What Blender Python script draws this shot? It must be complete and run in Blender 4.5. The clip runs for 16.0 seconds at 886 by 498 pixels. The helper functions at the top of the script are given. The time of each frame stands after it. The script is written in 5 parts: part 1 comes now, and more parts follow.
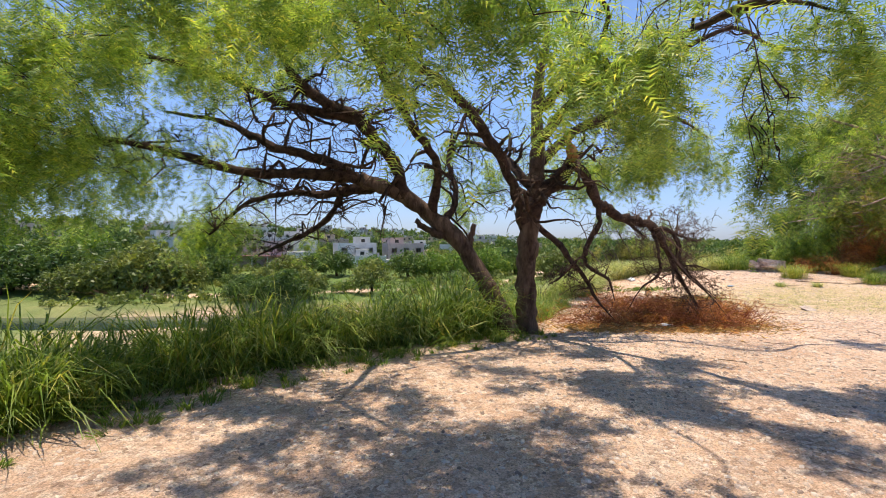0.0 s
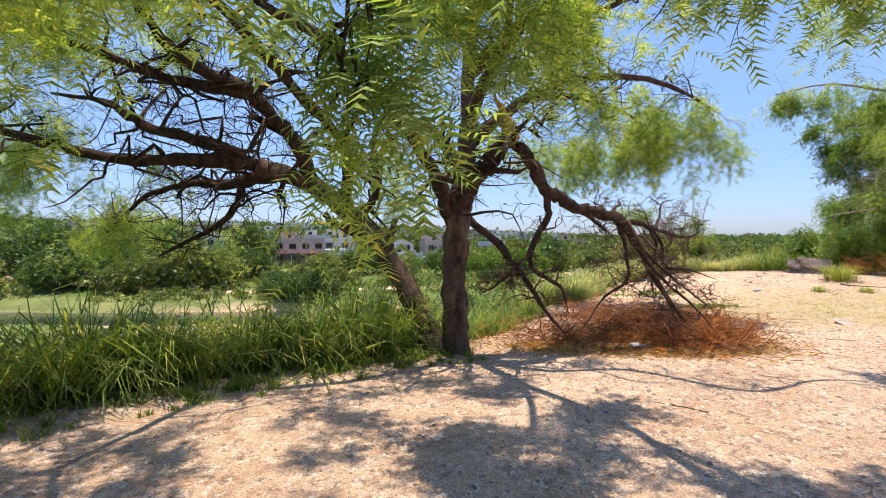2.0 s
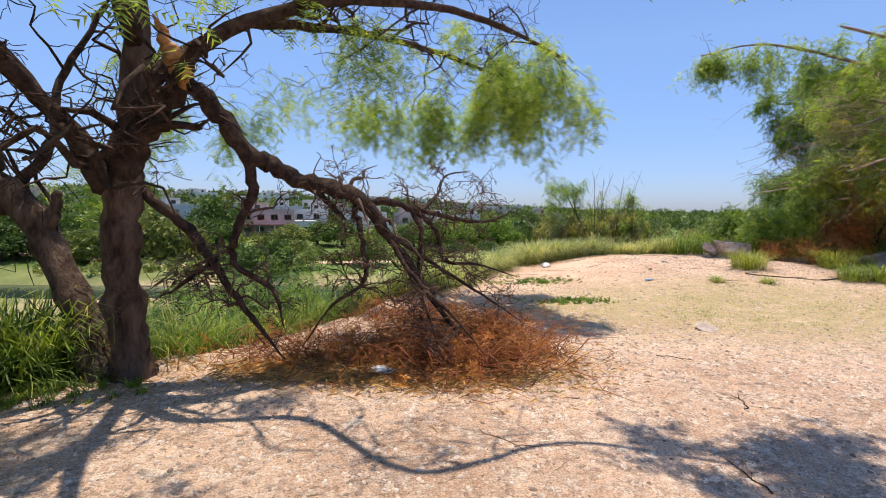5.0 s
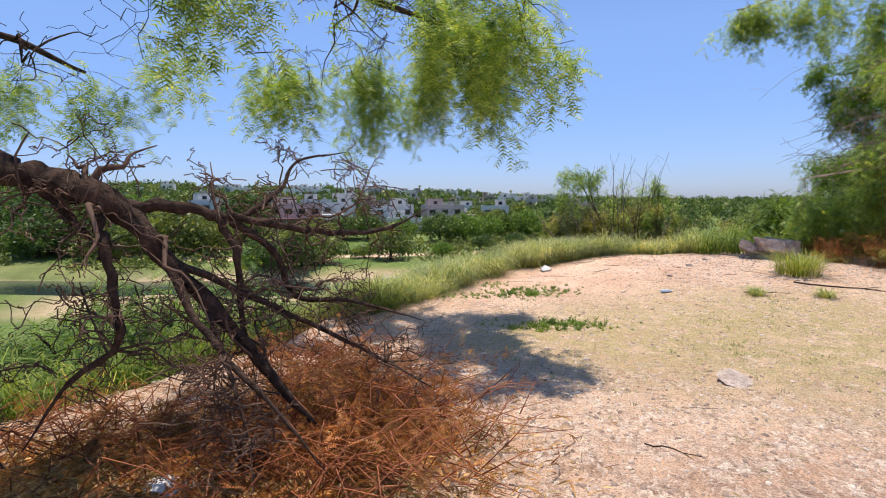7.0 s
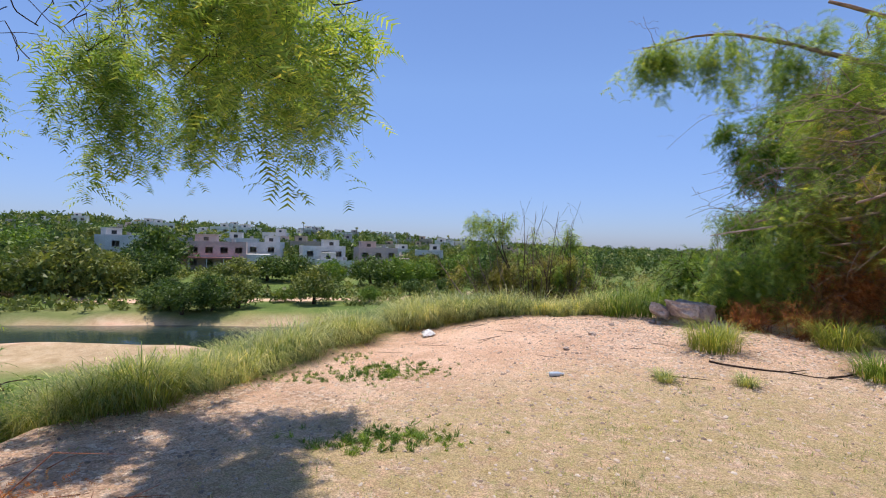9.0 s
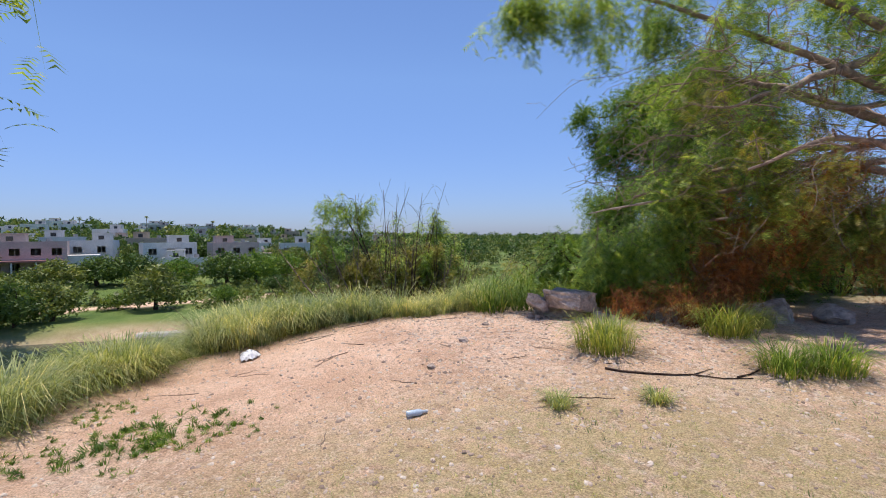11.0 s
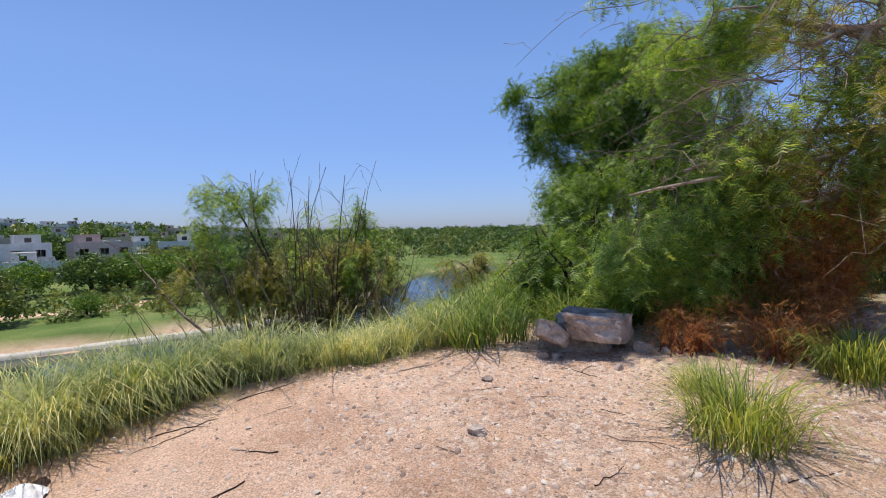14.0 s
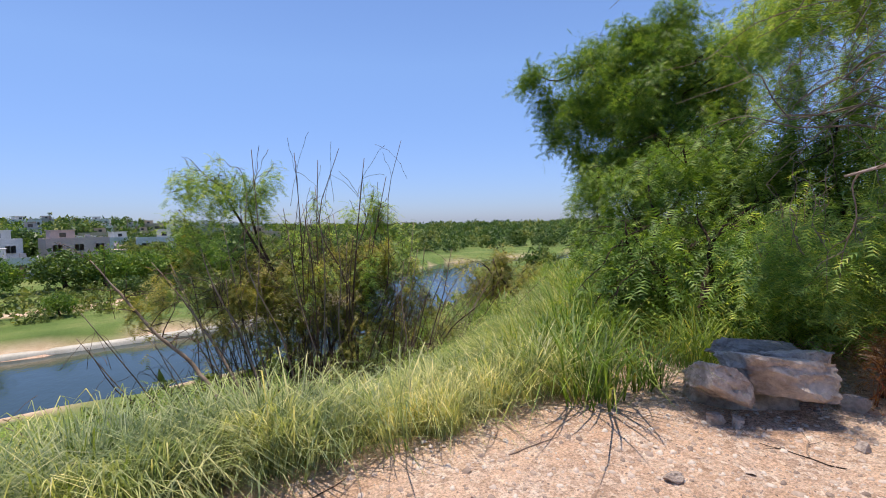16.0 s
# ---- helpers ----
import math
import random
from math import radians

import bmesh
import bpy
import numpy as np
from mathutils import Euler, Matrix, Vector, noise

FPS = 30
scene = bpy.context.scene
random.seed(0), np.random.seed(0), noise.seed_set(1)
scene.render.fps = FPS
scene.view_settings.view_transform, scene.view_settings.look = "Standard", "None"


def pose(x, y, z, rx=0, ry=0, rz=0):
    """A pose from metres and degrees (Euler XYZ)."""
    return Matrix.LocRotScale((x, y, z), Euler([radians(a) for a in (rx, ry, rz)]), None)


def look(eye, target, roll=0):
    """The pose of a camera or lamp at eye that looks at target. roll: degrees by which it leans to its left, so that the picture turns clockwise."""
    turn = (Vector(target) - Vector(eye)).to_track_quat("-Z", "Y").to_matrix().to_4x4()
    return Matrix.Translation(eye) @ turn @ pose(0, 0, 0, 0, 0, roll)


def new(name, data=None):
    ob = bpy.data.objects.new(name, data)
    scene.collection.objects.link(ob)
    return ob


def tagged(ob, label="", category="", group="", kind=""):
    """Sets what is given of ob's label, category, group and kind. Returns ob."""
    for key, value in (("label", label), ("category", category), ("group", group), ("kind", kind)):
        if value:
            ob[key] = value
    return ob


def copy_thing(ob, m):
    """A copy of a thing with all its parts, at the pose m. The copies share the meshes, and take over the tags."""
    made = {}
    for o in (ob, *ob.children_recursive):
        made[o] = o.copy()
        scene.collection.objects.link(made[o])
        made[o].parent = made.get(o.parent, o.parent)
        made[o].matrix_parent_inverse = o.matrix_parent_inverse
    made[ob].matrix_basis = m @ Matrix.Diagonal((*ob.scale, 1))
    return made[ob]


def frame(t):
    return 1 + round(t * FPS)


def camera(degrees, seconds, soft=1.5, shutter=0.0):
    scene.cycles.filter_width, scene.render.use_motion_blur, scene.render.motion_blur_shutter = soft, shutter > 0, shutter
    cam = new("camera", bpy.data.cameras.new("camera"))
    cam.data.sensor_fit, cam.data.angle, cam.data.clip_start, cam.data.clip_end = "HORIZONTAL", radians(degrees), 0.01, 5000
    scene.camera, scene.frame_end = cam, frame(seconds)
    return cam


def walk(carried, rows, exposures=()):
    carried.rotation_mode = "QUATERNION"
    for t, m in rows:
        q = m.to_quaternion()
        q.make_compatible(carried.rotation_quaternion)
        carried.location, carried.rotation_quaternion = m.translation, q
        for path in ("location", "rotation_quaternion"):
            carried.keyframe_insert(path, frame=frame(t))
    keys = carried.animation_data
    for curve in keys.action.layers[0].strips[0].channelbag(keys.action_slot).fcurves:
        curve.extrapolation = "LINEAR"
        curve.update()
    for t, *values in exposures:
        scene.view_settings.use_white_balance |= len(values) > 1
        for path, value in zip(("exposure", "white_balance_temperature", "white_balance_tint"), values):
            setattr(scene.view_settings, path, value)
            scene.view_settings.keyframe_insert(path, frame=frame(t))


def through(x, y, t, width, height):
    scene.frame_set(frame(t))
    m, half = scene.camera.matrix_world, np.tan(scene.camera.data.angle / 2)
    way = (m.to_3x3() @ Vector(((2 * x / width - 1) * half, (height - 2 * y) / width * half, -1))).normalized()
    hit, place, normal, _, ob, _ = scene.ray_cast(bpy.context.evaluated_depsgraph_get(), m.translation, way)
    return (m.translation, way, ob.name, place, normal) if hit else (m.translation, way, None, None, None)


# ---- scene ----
cam = camera(84.5, 16.0, soft=1.0)
METRES, EYE, TILT, LEAN, TURN = 20.0, 1.6, -1.1, 0.0, 0.0
ROWS = [
    (0.0, 0.0, 0.0, 0.0, -0.0, 0.0, 0.0),
    (0.5, 0.0215, 0.0221, 0.0007, 5.84, -0.43, 0.35),
    (1.0, 0.0427, 0.0479, 0.0012, 8.18, -0.61, 0.65),
    (1.5, 0.0675, 0.0671, 0.002, 6.86, -0.83, 0.68),
    (2.0, 0.0975, 0.086, 0.0021, 5.21, -0.37, 0.17),
    (2.5, 0.1236, 0.1006, 0.0033, 3.29, -0.99, 0.36),
    (3.0, 0.1572, 0.1161, 0.0047, 1.57, -2.35, -0.15),
    (3.5, 0.1797, 0.1347, 0.0056, 0.81, -3.02, -0.52),
    (4.0, 0.2093, 0.1541, 0.0063, 0.4, -3.38, -0.47),
    (6.5, 0.2945, 0.2797, 0.0164, 9.27, -4.12, -0.64),
    (7.0, 0.3125, 0.312, 0.0171, 7.34, -4.65, 0.34),
    (7.5, 0.3257, 0.3391, 0.0176, 5.93, -4.38, 0.08),
    (8.0, 0.3437, 0.3715, 0.0212, 5.37, -2.61, -0.53),
    (8.5, 0.3585, 0.4002, 0.023, 2.55, -0.95, -0.72),
    (9.0, 0.3781, 0.4318, 0.0243, 0.22, 0.52, -1.32),
    (9.5, 0.3874, 0.459, 0.0248, -1.01, 0.57, -0.9),
    (10.0, 0.4005, 0.4908, 0.0248, -5.12, -0.37, -0.71),
    (12.5, 0.4174, 0.6243, 0.0227, -22.67, -0.3, 2.87),
    (13.0, 0.4214, 0.659, 0.0244, -22.76, -0.45, 2.45),
    (13.5, 0.4225, 0.687, 0.0258, -24.53, -1.22, 2.53),
    (14.0, 0.4239, 0.721, 0.0283, -26.28, -1.53, 1.83),
    (14.5, 0.4222, 0.7473, 0.0261, -27.89, -1.44, 1.22),
    (15.0, 0.4269, 0.778, 0.0254, -27.55, -1.08, 1.11),
    (15.5, 0.4273, 0.8077, 0.0282, -27.76, -1.09, 1.26),
    (16.0, 0.4225, 0.8349, 0.0324, -28.1, -2.15, 1.83),
]
walk(cam, [(t, pose(0, 0, EYE, TILT, LEAN, TURN) @ pose(METRES * x, METRES * y, METRES * z, 90 + pitch, roll, yaw)) for t, x, y, z, yaw, pitch, roll in ROWS],
     exposures=[(0.0, 0.35, 7350, 11), (1.2, 0.52, 7450, 11), (4.0, 0.26, 7300, 11), (7.0, 0.16, 6950, 13), (9.0, -0.02, 6850, 14), (12.5, -0.1, 6600, 12), (14.5, -0.06, 6700, 12), (16.0, 0.1, 6900, 13)])

# ---- light ----
SUN_ELEV, SUN_AZ = 82.0, 345.0  # azimuth clockwise from +y
sun_dir = Vector((math.sin(radians(SUN_AZ)) * math.cos(radians(SUN_ELEV)), math.cos(radians(SUN_AZ)) * math.cos(radians(SUN_ELEV)), math.sin(radians(SUN_ELEV))))
sun_data = bpy.data.lights.new("sun", "SUN")
sun_data.energy, sun_data.angle, sun_data.color = 5.0, radians(0.55), (1.0, 0.93, 0.82)
sun = new("sun", sun_data)
sun.matrix_world = look(sun_dir * 100, (0, 0, 0))
world = bpy.data.worlds.new("sky")
scene.world = world
world.use_nodes = True
wn = world.node_tree
wn.nodes.clear()
sky = wn.nodes.new("ShaderNodeTexSky")
sky.sky_type, sky.sun_disc = "NISHITA", False
sky.sun_elevation, sky.sun_rotation = radians(SUN_ELEV), radians(SUN_AZ)
sky.air_density, sky.dust_density, sky.ozone_density, sky.altitude = 1.0, 0.3, 2.0, 0
bg = wn.nodes.new("ShaderNodeBackground")
bg.inputs["Strength"].default_value = 0.13
wo = wn.nodes.new("ShaderNodeOutputWorld")
tint = wn.nodes.new("ShaderNodeMix")
tint.data_type, tint.blend_type = "RGBA", "MULTIPLY"
tint.inputs[0].default_value = 1.0
coord = wn.nodes.new("ShaderNodeTexCoord")
split = wn.nodes.new("ShaderNodeSeparateXYZ")
haze = wn.nodes.new("ShaderNodeValToRGB")
haze.color_ramp.elements[0].color = (0.47, 0.60, 1.06, 1)
haze.color_ramp.elements[1].color = (0.86, 1.02, 1.30, 1)
haze.color_ramp.elements[1].position = 0.3
wn.links.new(coord.outputs["Generated"], split.inputs[0])
wn.links.new(split.outputs[2], haze.inputs[0])
wn.links.new(haze.outputs[0], tint.inputs[7])
wn.links.new(sky.outputs[0], tint.inputs[6])
wn.links.new(tint.outputs[2], bg.inputs[0])
wn.links.new(bg.outputs[0], wo.inputs[0])


# ---- materials ----
class Mat:
    """A node material with short helpers."""

    def __init__(self, name, rough=0.8, spec=0.3):
        self.m = bpy.data.materials.new(name)
        self.m.use_nodes = True
        self.t = self.m.node_tree
        self.bsdf = self.t.nodes["Principled BSDF"]
        self.out = self.t.nodes["Material Output"]
        self.bsdf.inputs["Roughness"].default_value = rough
        self.bsdf.inputs["Specular IOR Level"].default_value = spec
        self.geo = self.t.nodes.new("ShaderNodeNewGeometry")

    def n(self, kind, **kw):
        node = self.t.nodes.new(kind)
        for k, v in kw.items():
            node.inputs[k.replace("_", " ")].default_value = v
        return node

    def link(self, a, b):
        self.t.links.new(a, b)

    def noise(self, scale, detail=4.0, rough=0.55, stretch=None):
        tex = self.n("ShaderNodeTexNoise", Scale=scale, Detail=detail, Roughness=rough)
        if stretch:
            mp = self.n("ShaderNodeMapping", Scale=stretch)
            self.link(self.geo.outputs["Position"], mp.inputs[0])
            self.link(mp.outputs[0], tex.inputs[0])
        else:
            self.link(self.geo.outputs["Position"], tex.inputs[0])
        return tex.outputs[0]

    def ramp(self, src, *stops):
        r = self.t.nodes.new("ShaderNodeValToRGB")
        el = r.color_ramp.elements
        while len(el) < len(stops):
            el.new(0.5)
        for e, (p, c) in zip(el, stops):
            e.position = p
            e.color = (*c, 1) if len(c) == 3 else c
        self.link(src, r.inputs[0])
        return r.outputs[0]

    def mix(self, fac, a, b, blend="MIX"):
        x = self.t.nodes.new("ShaderNodeMix")
        x.data_type, x.blend_type = "RGBA", blend
        for src, sock in ((fac, x.inputs[0]), (a, x.inputs[6]), (b, x.inputs[7])):
            if hasattr(src, "node"):
                self.link(src, sock)
            elif isinstance(src, (int, float)):
                sock.default_value = src
            else:
                sock.default_value = (*src, 1)
        return x.outputs[2]

    def math(self, op, a, b=0.0, clamp=False):
        x = self.t.nodes.new("ShaderNodeMath")
        x.operation, x.use_clamp = op, clamp
        for src, sock in ((a, x.inputs[0]), (b, x.inputs[1])):
            if hasattr(src, "node"):
                self.link(src, sock)
            else:
                sock.default_value = src
        return x.outputs[0]

    def colour(self, src):
        if hasattr(src, "node"):
            self.link(src, self.bsdf.inputs["Base Color"])
        else:
            self.bsdf.inputs["Base Color"].default_value = (*src, 1)
        return self

    def bump(self, src, dist=0.02, strength=1.0):
        b = self.n("ShaderNodeBump", Strength=strength, Distance=dist)
        self.link(src, b.inputs["Height"])
        self.link(b.outputs[0], self.bsdf.inputs["Normal"])
        return self


def two_tone(name, a, b, scale=3.0, rough=0.85, bump=0.0, fine=40.0, spec=0.3, stretch=None):
    m = Mat(name, rough, spec)
    big = m.ramp(m.noise(scale, 5, 0.6, stretch), (0.32, a), (0.68, b))
    small = m.ramp(m.noise(fine, 4, 0.6, stretch), (0.3, (0.72, 0.72, 0.72)), (0.7, (1.0, 1.0, 1.0)))
    m.colour(m.mix(1.0, big, small, "MULTIPLY"))
    if bump:
        m.bump(m.noise(fine, 5, 0.65, stretch), bump)
    return m.m


def leaf_mat(name, a, b, c, through=0.45, scale=1.2):
    """Leaves: colour varied leaf by leaf and clump by clump, light passing through."""
    m = Mat(name, 0.5, 0.35)
    rnd = m.geo.outputs["Random Per Island"]
    base = m.ramp(rnd, (0.0, a), (0.75, b), (1.0, c))
    clump = m.mix(1.0, m.ramp(m.noise(scale, 3), (0.35, (0.6, 0.68, 0.66)), (0.65, (1.2, 1.1, 0.95))), m.ramp(m.noise(scale * 5.5, 2), (0.38, (0.58, 0.66, 0.66)), (0.6, (1.38, 1.32, 1.15))), "MULTIPLY")
    col = m.mix(1.0, base, clump, "MULTIPLY")
    m.colour(col)
    tr = m.t.nodes.new("ShaderNodeBsdfTranslucent")
    m.link(m.mix(1.0, col, (1.15, 1.12, 0.6), "MULTIPLY"), tr.inputs[0])
    mx = m.t.nodes.new("ShaderNodeMixShader")
    mx.inputs[0].default_value = through
    m.link(m.bsdf.outputs[0], mx.inputs[1])
    m.link(tr.outputs[0], mx.inputs[2])
    m.link(mx.outputs[0], m.out.inputs[0])
    return m.m


LEAF = leaf_mat("pepper_leaf", (0.18, 0.31, 0.085), (0.40, 0.55, 0.17), (0.62, 0.62, 0.18), 0.5)
DEAD_HANG = leaf_mat("dead_hanging_leaf", (0.26, 0.095, 0.042), (0.47, 0.20, 0.085), (0.60, 0.35, 0.16), 0.4)
LEAF_DARK = leaf_mat("dark_leaf", (0.10, 0.19, 0.04), (0.19, 0.32, 0.07), (0.34, 0.42, 0.10), 0.4)
LEAF_DRY = leaf_mat("dry_leaf", (0.36, 0.13, 0.05), (0.56, 0.25, 0.10), (0.68, 0.43, 0.20), 0.4)
LITTER = leaf_mat("orange_litter", (0.46, 0.24, 0.10), (0.66, 0.41, 0.19), (0.80, 0.60, 0.36), 0.2)
RED_TWIG = two_tone("red_brown_twig", (0.24, 0.08, 0.042), (0.46, 0.18, 0.09), 7.0, 0.9, 0.0, 60.0, 0.15)
LEAF_OLIVE = leaf_mat("olive_leaf", (0.22, 0.24, 0.06), (0.36, 0.34, 0.10), (0.52, 0.42, 0.16), 0.45)
GRASS = leaf_mat("grass_blade", (0.11, 0.20, 0.035), (0.22, 0.32, 0.07), (0.46, 0.44, 0.15), 0.4)
TUFT_LEAF = leaf_mat("tuft_blade", (0.18, 0.25, 0.05), (0.34, 0.40, 0.11), (0.58, 0.52, 0.22), 0.4)
GRASS_PALE = leaf_mat("pale_grass_blade", (0.27, 0.34, 0.16), (0.49, 0.52, 0.29), (0.76, 0.71, 0.48), 0.4)
WOODS = leaf_mat("far_leaf", (0.05, 0.10, 0.028), (0.10, 0.175, 0.048), (0.17, 0.245, 0.075), 0.3, 0.12)
WOODS_PALE = leaf_mat("far_olive_leaf", (0.12, 0.165, 0.05), (0.21, 0.265, 0.08), (0.34, 0.34, 0.13), 0.3, 0.12)
BARK = two_tone("bark", (0.06, 0.036, 0.027), (0.26, 0.18, 0.14), 7.0, 0.95, 0.06, 30.0, 0.15, (1, 1, 0.3))
BARK_DARK = two_tone("dark_bark", (0.032, 0.022, 0.018), (0.13, 0.085, 0.066), 9.0, 0.95, 0.03, 35.0, 0.15)
TWIG = two_tone("dry_twig", (0.20, 0.14, 0.105), (0.42, 0.32, 0.25), 7.0, 0.9, 0.0, 60.0, 0.15)
PALE_LIMB = two_tone("pale_dead_wood", (0.30, 0.23, 0.19), (0.56, 0.46, 0.40), 8.0, 0.9, 0.01, 50.0, 0.15)
DEAD_TWIG = two_tone("dead_twig", (0.06, 0.036, 0.028), (0.20, 0.13, 0.10), 6.0, 0.9, 0.0, 50.0, 0.15)
SPLIT = two_tone("split_wood", (0.5, 0.2, 0.06), (0.62, 0.34, 0.14), 9.0, 0.8, 0.01, 60.0)
ROCK = two_tone("limestone", (0.36, 0.28, 0.24), (0.82, 0.69, 0.60), 6.0, 0.9, 0.04, 26.0)


def pebble_mat():
    m = Mat("pebble", 0.9, 0.2)
    own = m.ramp(m.geo.outputs["Random Per Island"], (0.0, (0.24, 0.18, 0.15)), (0.35, (0.48, 0.37, 0.30)), (0.7, (0.62, 0.50, 0.42)), (1.0, (0.70, 0.61, 0.53)))
    m.colour(m.mix(1.0, own, m.ramp(m.noise(45, 4), (0.3, (0.75,) * 3), (0.7, (1.0,) * 3)), "MULTIPLY"))
    return m.m


STONE = pebble_mat()
PALE_WALL = two_tone("white_plaster", (0.66, 0.64, 0.6), (0.8, 0.79, 0.76), 0.4, 0.9, 0.0, 6.0)
PINK_WALL = two_tone("pink_plaster", (0.58, 0.42, 0.38), (0.68, 0.54, 0.48), 0.4, 0.9, 0.0, 6.0)
RED_WALL = two_tone("red_plaster", (0.38, 0.16, 0.15), (0.48, 0.24, 0.22), 0.4, 0.9, 0.0, 6.0)
TAN_WALL = two_tone("tan_plaster", (0.45, 0.36, 0.26), (0.56, 0.46, 0.35), 0.4, 0.9, 0.0, 6.0)
GREY_WALL = two_tone("grey_render", (0.36, 0.35, 0.34), (0.48, 0.47, 0.45), 0.4, 0.9, 0.0, 6.0)
ROOFING = two_tone("roof_felt", (0.42, 0.39, 0.36), (0.56, 0.53, 0.5), 0.5, 0.9, 0.0, 5.0)
CONCRETE = two_tone("concrete", (0.48, 0.45, 0.38), (0.62, 0.58, 0.5), 0.6, 0.9, 0.0, 8.0)
PLASTIC = two_tone("white_plastic", (0.72, 0.72, 0.72), (0.85, 0.85, 0.86), 20.0, 0.4, 0.0, 60.0, 0.5)


def glass_mat():
    m = Mat("window_glass", 0.08, 0.6)
    return m.colour((0.03, 0.035, 0.04)).m


GLASS = glass_mat()


def water_mat():
    m = Mat("river_water", 0.05, 0.5)
    m.bsdf.inputs["IOR"].default_value = 1.33
    m.colour(m.ramp(m.noise(0.05, 3), (0.35, (0.02, 0.035, 0.03)), (0.65, (0.03, 0.05, 0.05))))
    m.bump(m.noise(1.6, 4, 0.6, (1, 0.5, 1)), 0.05, 0.5)
    return m.m


WATER = water_mat()


def ground_mat():
    """Pale stony soil; 'cover' gives dry turf (red), gravel (green), green land (blue)."""
    m = Mat("ground", 0.95, 0.15)
    at = m.t.nodes.new("ShaderNodeAttribute")
    at.attribute_name = "cover"
    sep = m.t.nodes.new("ShaderNodeSeparateColor")
    m.link(at.outputs["Color"], sep.inputs[0])
    soil = m.ramp(m.noise(0.9, 6, 0.6), (0.3, (0.54, 0.345, 0.24)), (0.5, (0.71, 0.49, 0.36)), (0.72, (0.81, 0.61, 0.48)))
    vor = m.n("ShaderNodeTexVoronoi", Scale=21.0, Randomness=1.0)
    warp = m.t.nodes.new("ShaderNodeVectorMath")
    warp.operation = "MULTIPLY_ADD"
    wob = m.n("ShaderNodeTexNoise", Scale=11.0, Detail=4.0)
    m.link(m.geo.outputs["Position"], wob.inputs[0])
    m.link(wob.outputs["Color"], warp.inputs[0])
    warp.inputs[1].default_value = (0.16, 0.16, 0.16)
    m.link(m.geo.outputs["Position"], warp.inputs[2])
    m.link(warp.outputs[0], vor.inputs["Vector"])
    peb = m.ramp(vor.outputs["Color"], (0.12, (0.27, 0.19, 0.15)), (0.45, (0.58, 0.435, 0.36)), (0.85, (0.88, 0.79, 0.70)))
    fine = m.ramp(m.noise(60, 3, 0.7), (0.3, (0.55, 0.51, 0.48)), (0.62, (1.32, 1.3, 1.27)))
    gravel = m.math("MULTIPLY", sep.outputs[1], m.ramp(m.noise(5, 6, 0.7), (0.4, (0.1,) * 3), (0.62, (0.85,) * 3)))
    col = m.mix(gravel, soil, peb)
    col = m.mix(1.0, col, m.ramp(m.noise(0.55, 6, 0.7), (0.35, (0.88, 0.85, 0.82)), (0.6, (1.04, 1.04, 1.04))), "MULTIPLY")
    turf_c = m.ramp(m.noise(9, 5, 0.7), (0.3, (0.42, 0.33, 0.16)), (0.5, (0.55, 0.44, 0.26)), (0.7, (0.33, 0.31, 0.13)))
    turf_f = m.math("MULTIPLY", sep.outputs[0], m.ramp(m.noise(4, 6, 0.7), (0.3, (0, 0, 0)), (0.55, (1, 1, 1))))
    col = m.mix(turf_f, col, turf_c)
    lawn = m.ramp(m.noise(0.12, 6, 0.65), (0.3, (0.07, 0.125, 0.032)), (0.5, (0.125, 0.185, 0.052)), (0.7, (0.21, 0.235, 0.085)))
    col = m.mix(sep.outputs[2], col, lawn)
    m.colour(m.mix(1.0, col, fine, "MULTIPLY"))
    h = m.math("ADD", m.math("MULTIPLY", m.noise(30, 6, 0.75), 0.8), m.math("MULTIPLY", m.math("MULTIPLY", vor.outputs["Distance"], -0.9), gravel))
    h = m.math("ADD", h, m.math("MULTIPLY", m.noise(6, 5, 0.65), 1.4))
    m.bump(h, 0.05)
    return m.m


GROUND = ground_mat()


# ---- mesh helpers ----
def mesh_np(name, V, F, mat, smooth=False):
    """A mesh from arrays of points and triangles."""
    V, F = np.asarray(V, np.float32), np.asarray(F, np.int32)
    me = bpy.data.meshes.new(name)
    me.vertices.add(len(V))
    me.vertices.foreach_set("co", V.ravel())
    k = F.shape[1]
    me.loops.add(F.size)
    me.loops.foreach_set("vertex_index", F.ravel())
    me.polygons.add(len(F))
    me.polygons.foreach_set("loop_start", np.arange(0, F.size, k, dtype=np.int32))
    if smooth:
        me.polygons.foreach_set("use_smooth", np.ones(len(F), bool))
    me.update(calc_edges=True)
    me.materials.append(mat)
    return me


def empty(name, loc, label, category, group="", kind=""):
    ob = new(name)
    ob.empty_display_size = 0.2
    ob.location = loc
    bpy.context.view_layer.update()
    return tagged(ob, label, category, group, kind)


def part_mesh(name, me, parent, label=""):
    """A mesh in world places, hung under a thing."""
    ob = new(name, me)
    if parent:
        ob.parent = parent
        ob.matrix_parent_inverse = parent.matrix_basis.inverted() if parent.parent is None else (parent.parent.matrix_basis @ parent.matrix_basis).inverted()
    return tagged(ob, label)


def bm_mesh(name, bm, mat, smooth=False):
    me = bpy.data.meshes.new(name)
    bm.to_mesh(me)
    bm.free()
    me.materials.append(mat)
    if smooth:
        me.polygons.foreach_set("use_smooth", np.ones(len(me.polygons), bool))
    return me


